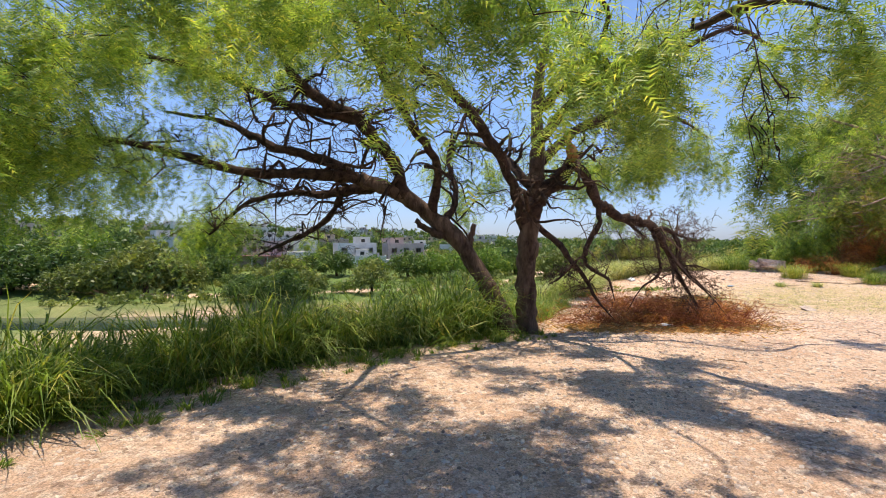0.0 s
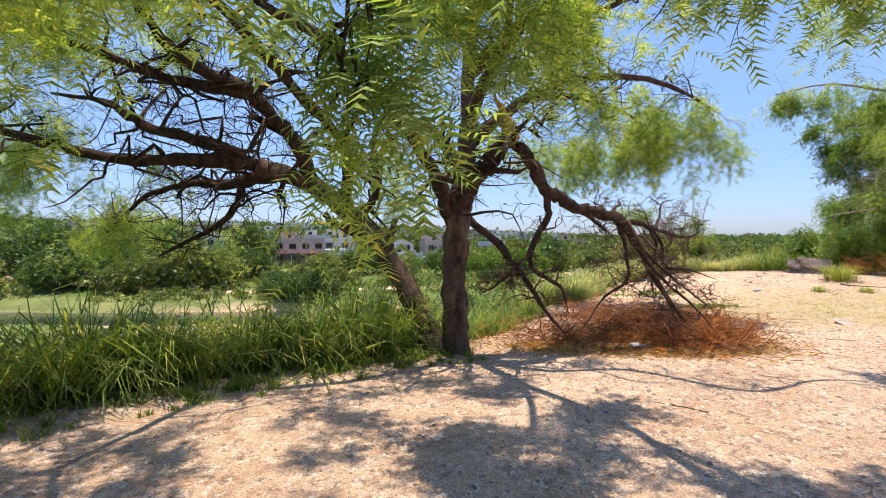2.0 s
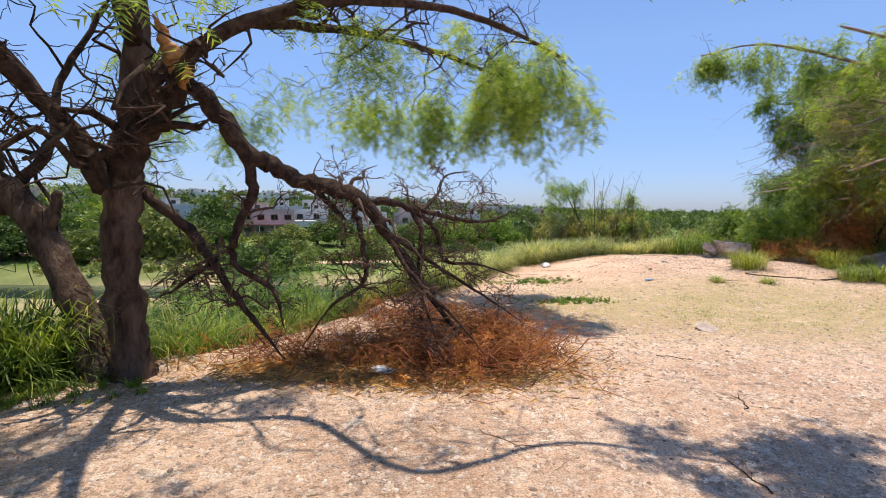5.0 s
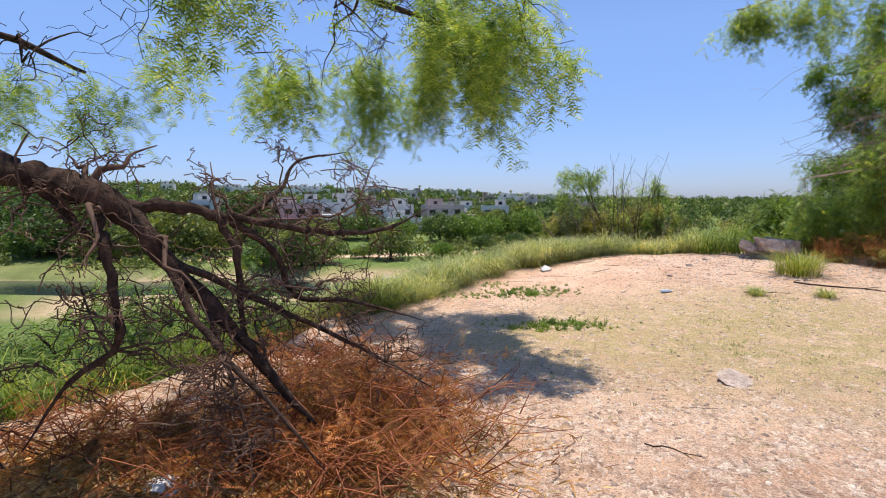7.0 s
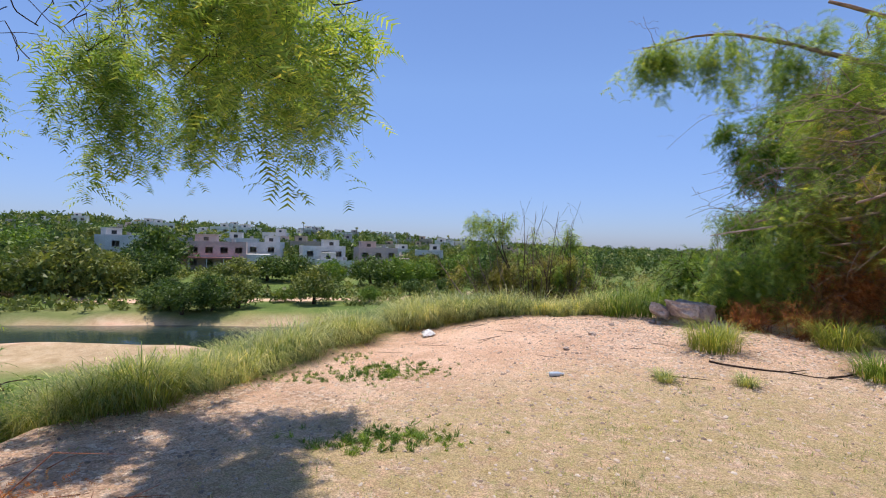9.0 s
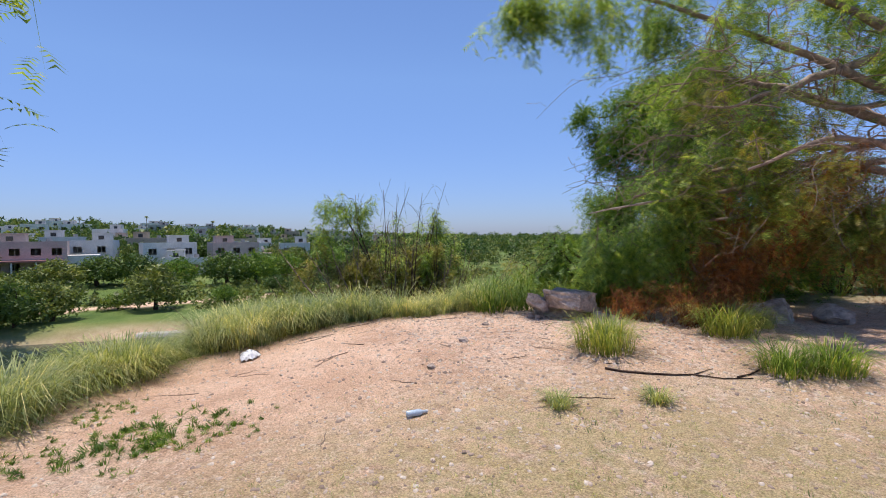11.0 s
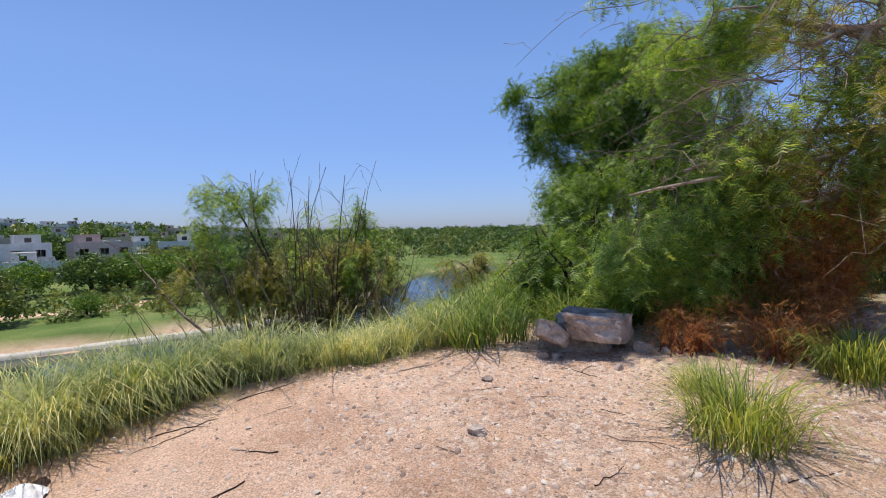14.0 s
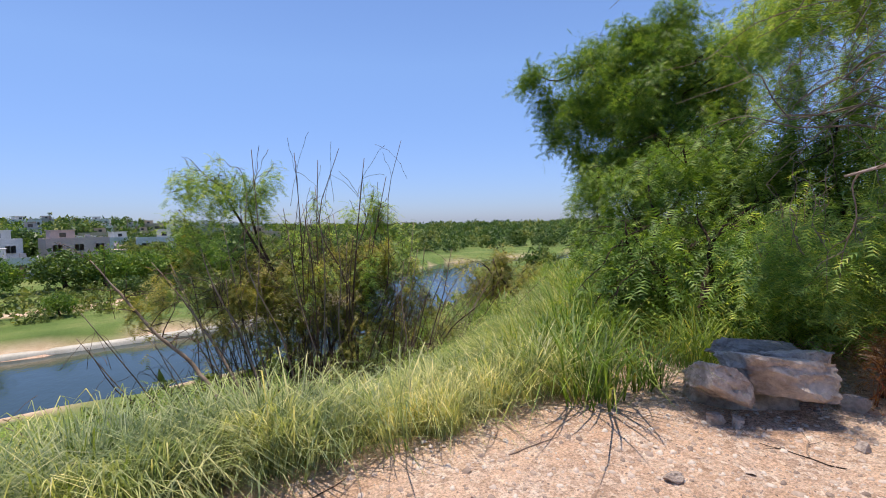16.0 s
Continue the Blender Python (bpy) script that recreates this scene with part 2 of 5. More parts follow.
class Soup:
    """Collects triangles for one mesh."""

    def __init__(self):
        self.v, self.f, self.n = [], [], 0

    def add(self, V, F):
        self.v.append(np.asarray(V, np.float32))
        self.f.append(np.asarray(F, np.int32) + self.n)
        self.n += len(V)

    def tube(self, pts, radii, sides=6, rough=0.0, rng=None):
        """A bent tapering branch through the points."""
        P = np.asarray(pts, float)
        n = len(P)
        T = np.gradient(P, axis=0)
        T /= np.linalg.norm(T, axis=1)[:, None] + 1e-9
        ref = np.array([0.31, 0.2, 0.93]) if abs(T[0, 2]) < 0.8 else np.array([1.0, 0.1, 0.0])
        A = np.cross(T, ref)
        A /= np.linalg.norm(A, axis=1)[:, None] + 1e-9
        B = np.cross(T, A)
        ang = np.linspace(0, 2 * math.pi, sides, endpoint=False)
        r = np.asarray(radii, float)[:, None, None]
        ring = np.cos(ang)[None, :, None] * A[:, None] + np.sin(ang)[None, :, None] * B[:, None]
        if rough and rng is not None:
            r = r * (1 + rough * rng.normal(0, 1, (n, sides, 1)))
        V = (P[:, None] + ring * r).reshape(-1, 3)
        i, j = np.meshgrid(np.arange(n - 1), np.arange(sides), indexing="ij")
        a = i * sides + j
        b = i * sides + (j + 1) % sides
        F = np.concatenate([np.stack([a, b, b + sides], -1).reshape(-1, 3), np.stack([a, b + sides, a + sides], -1).reshape(-1, 3)])
        caps = [[base, base + k + 1, base + k] for base in (0,) for k in range(1, sides - 1)] + [[(n - 1) * sides, (n - 1) * sides + k, (n - 1) * sides + k + 1] for k in range(1, sides - 1)]
        self.add(V, np.concatenate([F, np.array(caps)]))

    def stamp(self, TV, TF, pos, rot, scale):
        """Many turned and scaled copies of a template."""
        pos, scale = np.asarray(pos, float), np.asarray(scale, float)
        n, m = len(pos), len(TV)
        V = np.einsum("nij,mj->nmi", rot, TV) * scale[:, None, None] + pos[:, None]
        F = (TF[None] + (np.arange(n) * m)[:, None, None]).reshape(-1, 3)
        self.add(V.reshape(-1, 3), F)

    def mesh(self, name, mat, smooth=False):
        return mesh_np(name, np.concatenate(self.v), np.concatenate(self.f), mat, smooth)


def rots(rng, n, tilt=0.3):
    """Random turns about z with some tilt."""
    a, b, c = rng.uniform(0, 2 * math.pi, n), rng.normal(0, tilt, n), rng.normal(0, tilt, n)
    ca, sa, cb, sb, cc, sc = np.cos(a), np.sin(a), np.cos(b), np.sin(b), np.cos(c), np.sin(c)
    z, o = np.zeros(n), np.ones(n)
    Rz = np.stack([np.stack([ca, -sa, z], -1), np.stack([sa, ca, z], -1), np.stack([z, z, o], -1)], 1)
    Rx = np.stack([np.stack([o, z, z], -1), np.stack([z, cb, -sb], -1), np.stack([z, sb, cb], -1)], 1)
    Ry = np.stack([np.stack([cc, z, sc], -1), np.stack([z, o, z], -1), np.stack([-sc, z, cc], -1)], 1)
    return Rz @ Rx @ Ry


def smooth_path(keys, steps=5):
    """Catmull-Rom through key points of (x, y, z, radius)."""
    K = np.asarray(keys, float)
    K = np.concatenate([[2 * K[0] - K[1]], K, [2 * K[-1] - K[-2]]])
    out = []
    for i in range(1, len(K) - 2):
        for t in np.linspace(0, 1, steps, endpoint=False):
            a, b, c, d = K[i - 1], K[i], K[i + 1], K[i + 2]
            out.append(0.5 * (2 * b + (c - a) * t + (2 * a - 5 * b + 4 * c - d) * t * t + (3 * b - a - 3 * c + d) * t ** 3))
    out.append(K[-2])
    out = np.array(out)
    out[:, 3] = np.maximum(out[:, 3], 0.003)
    return out


def frond(rng, pairs=7, length=0.21, leaflet=0.055, width=0.009):
    """A pinnate leaf that bends down, of single-triangle leaflets."""
    V, F = [], []
    d = np.array([rng.normal(0, 1), rng.normal(0, 1), rng.uniform(-0.4, 0.7)])
    d /= np.linalg.norm(d)
    p = np.zeros(3)
    side = np.cross(d, [0, 0, 1.0])
    side /= np.linalg.norm(side) + 1e-6
    for k in range(pairs):
        d = d + np.array([0, 0, -0.19])
        d /= np.linalg.norm(d)
        p = p + d * length / pairs
        for s in (-1, 1):
            tip = p + (side * s * 0.9 + d * 0.55 + np.array([0, 0, -0.12])) * leaflet * rng.uniform(0.8, 1.2)
            w = d * width
            i = len(V)
            V += [p - w, p + w, tip]
            F.append([i, i + 1, i + 2])
    return np.array(V), np.array(F)


def strand(rng, hang=0.6, fronds=11, **kw):
    """A hanging twig with leaves."""
    V, F, n = [], [], 0
    sway = rng.normal(0, 0.12, 2)
    stem = []
    for k in range(fronds):
        t = (k + 0.4) / fronds
        at = np.array([sway[0] * t * t, sway[1] * t * t, -t * hang])
        v, f = frond(rng, **kw)
        V.append(v + at)
        F.append(f + n)
        n += len(v)
    e = np.array([sway[0], sway[1], -hang])
    w = 0.003
    V.append(np.array([[-w, 0, 0], [w, 0, 0], e]))
    F.append(np.array([[0, 1, 2]]) + n)
    return np.concatenate(V), np.concatenate(F)


TR = np.random.default_rng(7)
STRANDS = [strand(TR, TR.uniform(0.45, 0.85), int(TR.integers(8, 11)), pairs=6, length=0.22, leaflet=0.066, width=0.0095) for _ in range(8)]
STRANDS_MID = [strand(TR, TR.uniform(0.5, 0.85), 8, pairs=5, length=0.24, leaflet=0.07, width=0.013) for _ in range(8)]
STRANDS_DRY = [strand(TR, TR.uniform(0.4, 0.8), 13, pairs=5, length=0.11, leaflet=0.03, width=0.0055) for _ in range(8)]
STRANDS_COARSE = [strand(TR, TR.uniform(0.6, 1.0), 8, pairs=4, length=0.34, leaflet=0.15, width=0.03) for _ in range(6)]


# ---- the lie of the land ----
EDGE = np.array([(-90, -60), (-30, -14), (-8, 1.2), (-3.6, 4.3), (-3.0, 5.6), (-1.6, 6.8), (-0.4, 7.8), (1.2, 9.2), (2.6, 10.6), (3.4, 12.2), (3.5, 13.7), (4.6, 15.3),
                 (5.5, 18.2), (6.5, 19.8), (8.2, 20.4), (10.0, 20.1), (11.6, 20.2), (14.5, 23.0), (19, 27.6), (28, 35), (60, 52), (140, 60), (300, 20)], float)
RIVER = np.array([(-220, 66, 5), (-90, 60, 5), (-45, 61, 5), (-22, 64, 5.5), (-2, 62, 8.5), (18, 66, 9), (36, 78, 9), (49, 97, 8.5), (59, 114, 7), (70, 124, 6), (95, 130, 6), (140, 134, 8), (220, 140, 12), (420, 150, 14)], float)
PATH_LINE = np.array([(-160, 92), (-50, 82), (-31, 82), (-16, 87), (-2, 91), (13, 102), (19, 115), (30, 140), (45, 180)], float)


def seg_dist(P, L):
    """Distance from points to a polyline, and the place along it."""
    best = np.full(len(P), 1e9)
    sign = np.ones(len(P))
    val = np.zeros(len(P))
    for i in range(len(L) - 1):
        a, b = L[i, :2], L[i + 1, :2]
        ab = b - a
        t = np.clip(((P - a) @ ab) / (ab @ ab), 0, 1)
        q = a + t[:, None] * ab
        d = np.hypot(*(P - q).T)
        near = d < best
        best = np.where(near, d, best)
        cr = ab[0] * (P[:, 1] - a[1]) - ab[1] * (P[:, 0] - a[0])
        sign = np.where(near, np.where(cr > 0, 1.0, -1.0), sign)
        val = np.where(near, i + t, val)
    return best, sign, val


def sm(x, a, b):
    t = np.clip((x - a) / (b - a), 0, 1)
    return t * t * (3 - 2 * t)


def waves(x, y):
    """Soft unevenness from a few sine waves."""
    return np.sin(x * 0.9 + 1.3 * np.sin(y * 0.7)) * 0.5 + np.sin(y * 1.3 + x * 0.4 + 2) * 0.3 + np.sin(x * 2.7 - y * 1.9) * 0.2


WATER_Z = -9.0


def land(x, y):
    """Ground height."""
    x, y = np.atleast_1d(np.asarray(x, float)), np.atleast_1d(np.asarray(y, float))
    P = np.stack([x, y], -1)
    d, s, _ = seg_dist(P, EDGE)
    d = d * s + 0.25 * waves(x * 1.7, y * 1.7) * (d < 8)
    flat = 0.03 * waves(x * 0.8, y * 0.8) + 0.38 * sm(y + 0.35 * x, 16.5, 22.0) * sm(x, 6, 10) - 0.05 * sm(y, 6, 9)
    down = 9.3 * (1 - (1 - np.clip(d / 34, 0, 1)) ** 2)
    z = flat - down * (d > 0)
    rd, rs, rv = seg_dist(P, RIVER)
    half = np.interp(rv, np.arange(len(RIVER)), RIVER[:, 2])
    far = rs > 0
    r = np.hypot(x - 8, y - 12)
    th = np.degrees(np.arctan2(-(x - 8), y - 12))
    crest = np.interp(th, [-60, -18, -4, 6, 24, 40, 90], [-7.6, -7.6, -1.5, 4, 9.5, 12, 12])
    hill = -7.6 + (crest + 7.6) * np.clip((r - 92) / 360, 0, 1) ** 0.9 + 0.4 * waves(x * 0.05, y * 0.05)
    z = np.where(far & (d > 20), hill, z)
    bed = WATER_Z - 1.2 + 1.6 * sm(rd, half * 0.75, half + 1.0)
    bank = np.where(far, 2.5, 7.0)
    edge = sm(rd, half, half + bank)
    z = np.where((rd < half + bank) & (d > 3), bed * (1 - edge) + z * edge, z)
    return z


def land1(x, y):
    return float(land(x, y)[0])


def build_ground():
    n = 370
    u = np.linspace(-1, 1, n)
    gx = 5 + 5.5 * np.sinh(u * 7.1)
    gy = 12 + 5.5 * np.sinh(u * 7.1)
    X, Y = np.meshgrid(gx, gy, indexing="ij")
    x, y = X.ravel(), Y.ravel()
    z = land(x, y)
    i, j = np.meshgrid(np.arange(n - 1), np.arange(n - 1), indexing="ij")
    a = (i * n + j).ravel()
    F = np.stack([a, a + n, a + n + 1, a + 1], -1)
    me = mesh_np("ground", np.stack([x, y, z], -1), F, GROUND, True)
    d, s, _ = seg_dist(np.stack([x, y], -1), EDGE)
    d = d * s
    rd, rs, rv = seg_dist(np.stack([x, y], -1), RIVER)
    half = np.interp(rv, np.arange(len(RIVER)), RIVER[:, 2])
    pd, _, _ = seg_dist(np.stack([x, y], -1), PATH_LINE)
    turf = np.exp(-(((x - 10.2) / 4.0) ** 2 + ((y - 13.2) / 2.6) ** 2) ** 2) + 0.5 * np.exp(-(((x - 6.5) / 1.2) ** 2 + ((y - 13) / 1.0) ** 2))
    gravel = 1 - 0.75 * sm(y, 14, 17) * (1 - 0.7 * sm(x, 8.5, 10.5))
    inset = np.where(x > 32, 1.8, np.where(x < -42, 0.8, 0.0))
    green = sm(d, 0.6, 5) * sm(rd, half + 0.3 - inset, half + 1.2 - inset)
    green = green * (1 - 0.9 * np.exp(-(((x + 8) / 8) ** 2 + ((y - 29) / 7) ** 2) ** 2))
    green *= sm(pd, 1.6, 2.6)
    _, near, _ = seg_dist(np.array([[0.0, 0.0]]), RIVER)
    shore = (rs == near[0]) * (1 - sm(x, -8, -2)) * sm(x, -50, -38) * (1 - sm(rd, half + 6, half + 12))
    green *= 1 - 0.6 * shore
    plain = (rs > 0) & (x < -22) & (rd < half + 9)
    green = np.where(plain, green * 0.92, green)
    under = sm(x + 0.5 * y, 24.5, 27) * sm(y, 17.5, 20)
    green = np.maximum(green, 0.75 * under * (d <= 1))
    col = me.color_attributes.new("cover", "FLOAT_COLOR", "POINT")
    col.data.foreach_set("color", np.stack([np.clip(turf, 0, 1), gravel, np.clip(green, 0, 1), np.ones_like(x)], -1).astype(np.float32).ravel())
    tagged(new("ground", me), "pale stony soil falling to a green river valley", "ground", kind="structure")


build_ground()


def build_water():
    """The river as one smooth band a little wider than its bed."""
    keys = smooth_path(np.c_[RIVER[:, :2], np.zeros(len(RIVER)), RIVER[:, 2]], 6)
    P = keys[:, :2]
    T = np.gradient(P, axis=0)
    T /= np.linalg.norm(T, axis=1)[:, None]
    N = np.stack([-T[:, 1], T[:, 0]], -1)
    w = keys[:, 3:4] + 3.5
    V = np.concatenate([np.c_[P + N * w, np.full(len(P), WATER_Z)], np.c_[P - N * w, np.full(len(P), WATER_Z)]])
    n = len(P)
    F = [[i, i + n, i + n + 1, i + 1] for i in range(n - 1)]
    tagged(new("water", mesh_np("water", V, F, WATER)), "calm blue river reflecting the sky", "river", kind="structure")


build_water()


# ---- trees ----
def wander(rng, a, b, r0, r1, sag=0.0, wob=0.08, n=5):
    """Key points of a crooked branch from a to b."""
    a, b = np.asarray(a, float), np.asarray(b, float)
    L = np.linalg.norm(b - a)
    t = np.linspace(0, 1, n)
    P = a + (b - a) * t[:, None] + rng.normal(0, wob * L, (n, 3)) * (np.sin(t * math.pi) ** 0.7)[:, None]
    P[:, 2] += sag * L * np.sin(t * math.pi)
    return np.c_[P, r0 + (r1 - r0) * t ** 0.8]


def foliage(rng, soup, twigs, wood, clouds, templates, size=1.0, twig_every=5, tilt=0.2):
    """Hanging strands in soft clouds of space, each tied to the wood by twigs. clouds: centre, radii, count."""
    W = np.concatenate(wood)
    for c, r, n in clouds:
        c, r = np.asarray(c, float), np.asarray(r, float)
        k = max(3, n // 9)
        hubs = c + rng.normal(0, 0.48, (k, 3)) * r
        ends = []
        for h in hubs:
            d = np.linalg.norm((W[:, :3] - h) * (1, 1, 0.8), axis=1)
            near = W[np.argsort(d)[int(rng.integers(0, 4))]]
            L = np.linalg.norm(near[:3] - h)
            keys = wander(rng, near[:3], h, min(near[3] * 0.6, 0.007 + 0.007 * L), 0.004, 0.12, 0.07, 5)
            p = smooth_path(keys, 3)
            twigs.tube(p[:, :3], p[:, 3], 4)
            m = n // k
            for _ in range(max(1, m // twig_every)):
                e = h + rng.normal(0, 0.28, 3) * np.minimum(r, 1.2)
                q = smooth_path(wander(rng, p[int(rng.integers(len(p) // 2, len(p)))][:3], e, 0.007, 0.003, 0.1, 0.1, 4), 2)
                twigs.tube(q[:, :3], q[:, 3], 3)
                ends.append(q[:, :3])
            ends.append(p[len(p) // 2:, :3])
        pool = np.concatenate(ends)
        pos = pool[rng.integers(0, len(pool), n)] + rng.normal(0, 0.09, (n, 3)) * size
        which = rng.integers(0, len(templates), n)
        for w in range(len(templates)):
            sel = which == w
            if sel.any():
                soup.stamp(*templates[w], pos[sel], rots(rng, sel.sum(), tilt), rng.uniform(0.7, 1.25, sel.sum()) * size)


def limb_part(name, keys, mat, parent, rng, wood, label="", sides=9, steps=6):
    p = smooth_path(keys, steps)
    p[1:-1, :3] += rng.normal(0, 0.08 if sides > 10 else 0.2, (len(p) - 2, 3)) * p[1:-1, 3:4]
    s = Soup()
    s.tube(p[:, :3], p[:, 3] * (1 + rng.normal(0, 0.06, len(p))), sides, 0.1, rng)
    wood.append(p)
    return part_mesh(name, s.mesh(name, mat, True), parent, label)


def side_branches(rng, soup, wood, path, n, length, spread=(1, 1, 0.6), start=0.3, depth=1, thick=0.45, wob=0.09):
    """Crooked side shoots along a limb."""
    for _ in range(n):
        i = int(rng.uniform(start, 1) * (len(path) - 1))
        b = path[i]
        d = rng.normal(0, 1, 3) * spread
        d /= np.linalg.norm(d)
        L = length * rng.uniform(0.5, 1.1)
        k = smooth_path(wander(rng, b[:3], b[:3] + d * L, b[3] * thick, 0.004, 0.08, wob, 6), 2)
        soup.tube(k[:, :3], k[:, 3], 3 + min(depth, 2))
        wood.append(k)
        if depth:
            side_branches(rng, soup, wood, k, 4, L * 0.6, spread, 0.2, depth - 1, thick, wob)


def pepper_tree():
    rng = np.random.default_rng(21)
    tree = empty("pepper_tree", (1.3, 8.8, 0), "spreading pepper tree with two dark leaning trunks and drooping leaves", "tree")
    wood = []
    # the trunk that leans out over the slope and the upright one
    a = [(1.22, 8.75, -0.25, 0.24), (1.06, 8.75, 0.25, 0.18), (0.72, 8.85, 0.9, 0.155), (0.3, 8.95, 1.55, 0.15), (-0.2, 9.0, 2.02, 0.15), (-0.8, 9.0, 2.45, 0.14), (-1.5, 8.8, 2.68, 0.12)]
    b = [(1.5, 8.75, -0.25, 0.26), (1.5, 8.7, 0.2, 0.18), (1.48, 8.65, 0.9, 0.165), (1.5, 8.65, 1.6, 0.165), (1.6, 8.65, 2.3, 0.15), (1.68, 8.7, 3.1, 0.13), (1.7, 8.8, 4.2, 0.10), (1.9, 8.9, 5.4, 0.05)]
    limb_part("trunk", a, BARK, tree, rng, wood, sides=12)
    limb_part("trunk", b, BARK, tree, rng, wood, sides=12)
    limbs = [
        [(-1.5, 8.8, 2.68, 0.11), (-2.4, 8.5, 2.75, 0.09), (-3.4, 8.2, 2.75, 0.075), (-4.8, 7.8, 3.1, 0.055), (-6.6, 7.4, 3.4, 0.03)],
        [(-0.7, 9.0, 2.4, 0.12), (-0.9, 8.8, 3.0, 0.10), (-1.5, 8.6, 3.7, 0.10), (-2.4, 8.2, 4.2, 0.08), (-2.9, 7.6, 5.2, 0.04)],
        [(-1.2, 8.9, 2.6, 0.10), (-2.1, 9.2, 2.45, 0.08), (-2.9, 9.4, 2.5, 0.06), (-3.8, 9.5, 2.3, 0.04), (-4.6, 9.6, 1.7, 0.02)],
        [(-1.2, 8.9, 2.6, 0.10), (-2.0, 8.6, 2.95, 0.08), (-2.9, 8.4, 3.2, 0.07), (-3.9, 8.8, 3.7, 0.05), (-5.2, 9.2, 4.0, 0.02)],
        [(-1.5, 8.6, 3.7, 0.09), (-2.6, 8.4, 3.9, 0.07), (-3.8, 7.9, 4.3, 0.05), (-5.2, 7.2, 4.5, 0.02)],
        [(-1.8, 9.1, 2.6, 0.06), (-2.2, 9.3, 2.0, 0.055), (-2.7, 9.4, 1.7, 0.04), (-3.6, 9.5, 1.3, 0.02)],
        [(-0.2, 9.0, 2.1, 0.10), (-0.1, 8.7, 2.9, 0.08), (-0.6, 7.9, 3.6, 0.07), (-1.0, 6.8, 4.2, 0.055), (-1.2, 5.4, 4.4, 0.03)],
        [(0.0, 8.95, 1.8, 0.07), (0.25, 9.3, 2.5, 0.055), (0.1, 9.6, 3.2, 0.045), (0.5, 9.9, 4.2, 0.03)],
        [(1.5, 8.65, 1.75, 0.13), (1.25, 8.4, 2.4, 0.10), (0.85, 8.0, 3.1, 0.085), (0.1, 7.5, 3.9, 0.07), (-0.8, 7.2, 4.4, 0.05)],
        [(1.55, 8.65, 2.0, 0.14), (1.8, 8.6, 2.45, 0.12), (2.1, 8.57, 2.75, 0.11), (2.3, 8.55, 3.1, 0.085)],
        [(1.65, 8.7, 2.9, 0.10), (2.6, 9.2, 3.7, 0.08), (3.8, 9.9, 4.2, 0.06), (5.2, 10.9, 4.3, 0.04), (6.4, 11.9, 4.1, 0.02)],
        [(1.68, 8.7, 3.3, 0.09), (2.2, 7.6, 3.9, 0.07), (3.0, 6.3, 4.2, 0.05), (3.4, 4.9, 4.1, 0.03)],
        [(1.7, 8.75, 3.9, 0.08), (2.5, 8.3, 4.5, 0.055), (3.5, 8.4, 4.6, 0.042), (4.5, 7.7, 4.9, 0.034), (5.6, 8.2, 4.8, 0.026), (7.0, 7.9, 4.6, 0.012)],
        [(1.6, 8.65, 2.5, 0.09), (1.0, 9.8, 3.4, 0.07), (0.4, 11.2, 3.8, 0.05), (0.2, 12.8, 3.7, 0.025)],
        [(2.6, 9.2, 3.7, 0.06), (3.6, 10.8, 4.1, 0.05), (5.0, 12.6, 4.2, 0.035), (6.0, 14.2, 4.1, 0.02)],
        [(2.2, 7.6, 3.9, 0.05), (2.15, 6.4, 4.5, 0.03), (1.6, 5.4, 4.4, 0.02), (1.85, 4.2, 4.5, 0.010), (1.6, 3.4, 3.9, 0.006), (1.72, 2.85, 3.0, 0.004), (1.75, 2.62, 2.2, 0.003)],
        [(-1.2, 5.4, 4.4, 0.03), (-0.3, 4.4, 4.4, 0.02), (0.4, 3.7, 3.9, 0.01)],
        [(3.0, 6.3, 4.2, 0.04), (3.6, 5.4, 4.2, 0.025), (4.0, 4.8, 3.8, 0.01)],
    ]
    twigs = Soup()
    for keys in limbs:
        limb_part("limb", keys, BARK_DARK, tree, rng, wood)
        left = keys[-1][0] < -0.5 or keys[-1][0] > 5.9
        side_branches(rng, twigs, wood, wood[-1], 4 if keys[-1][1] < 5 else 13 if left else 9, 1.4 if keys[-1][1] > 5 else 0.6, (1, 1, 0.7), 0.15, 2 if left else 1, 0.5)
    # stubs and the torn end
    limb_part("stub", [(0.1, 8.95, 1.65, 0.08), (-0.2, 8.9, 1.75, 0.065), (-0.5, 8.9, 1.95, 0.05)], BARK_DARK, tree, rng, wood)
    limb_part("stub", [(0.4, 8.92, 1.35, 0.08), (0.5, 8.95, 1.6, 0.06), (0.58, 8.96, 1.88, 0.04)], BARK, tree, rng, wood)
    limb_part("torn_end", [(2.32, 8.52, 2.85, 0.05), (2.27, 8.47, 3.05, 0.085), (2.2, 8.45, 3.2, 0.075), (2.13, 8.44, 3.35, 0.045), (2.06, 8.43, 3.5, 0.008)], SPLIT, tree, rng, wood, "bare orange split wood")
    # the torn branch that hangs to the ground
    hang = [(2.25, 8.55, 2.95, 0.080), (2.52, 8.6, 2.7, 0.085), (2.76, 8.75, 2.3, 0.085), (3.0, 8.85, 2.14, 0.088), (3.35, 8.95, 1.98, 0.088), (3.84, 8.95, 1.83, 0.082), (4.16, 9.07, 1.42, 0.055), (4.52, 9.27, 0.84, 0.042), (4.95, 9.36, 0.26, 0.018)]
    limb_part("hanging_branch", hang, BARK_DARK, tree, rng, wood, "torn branch hanging to the ground")
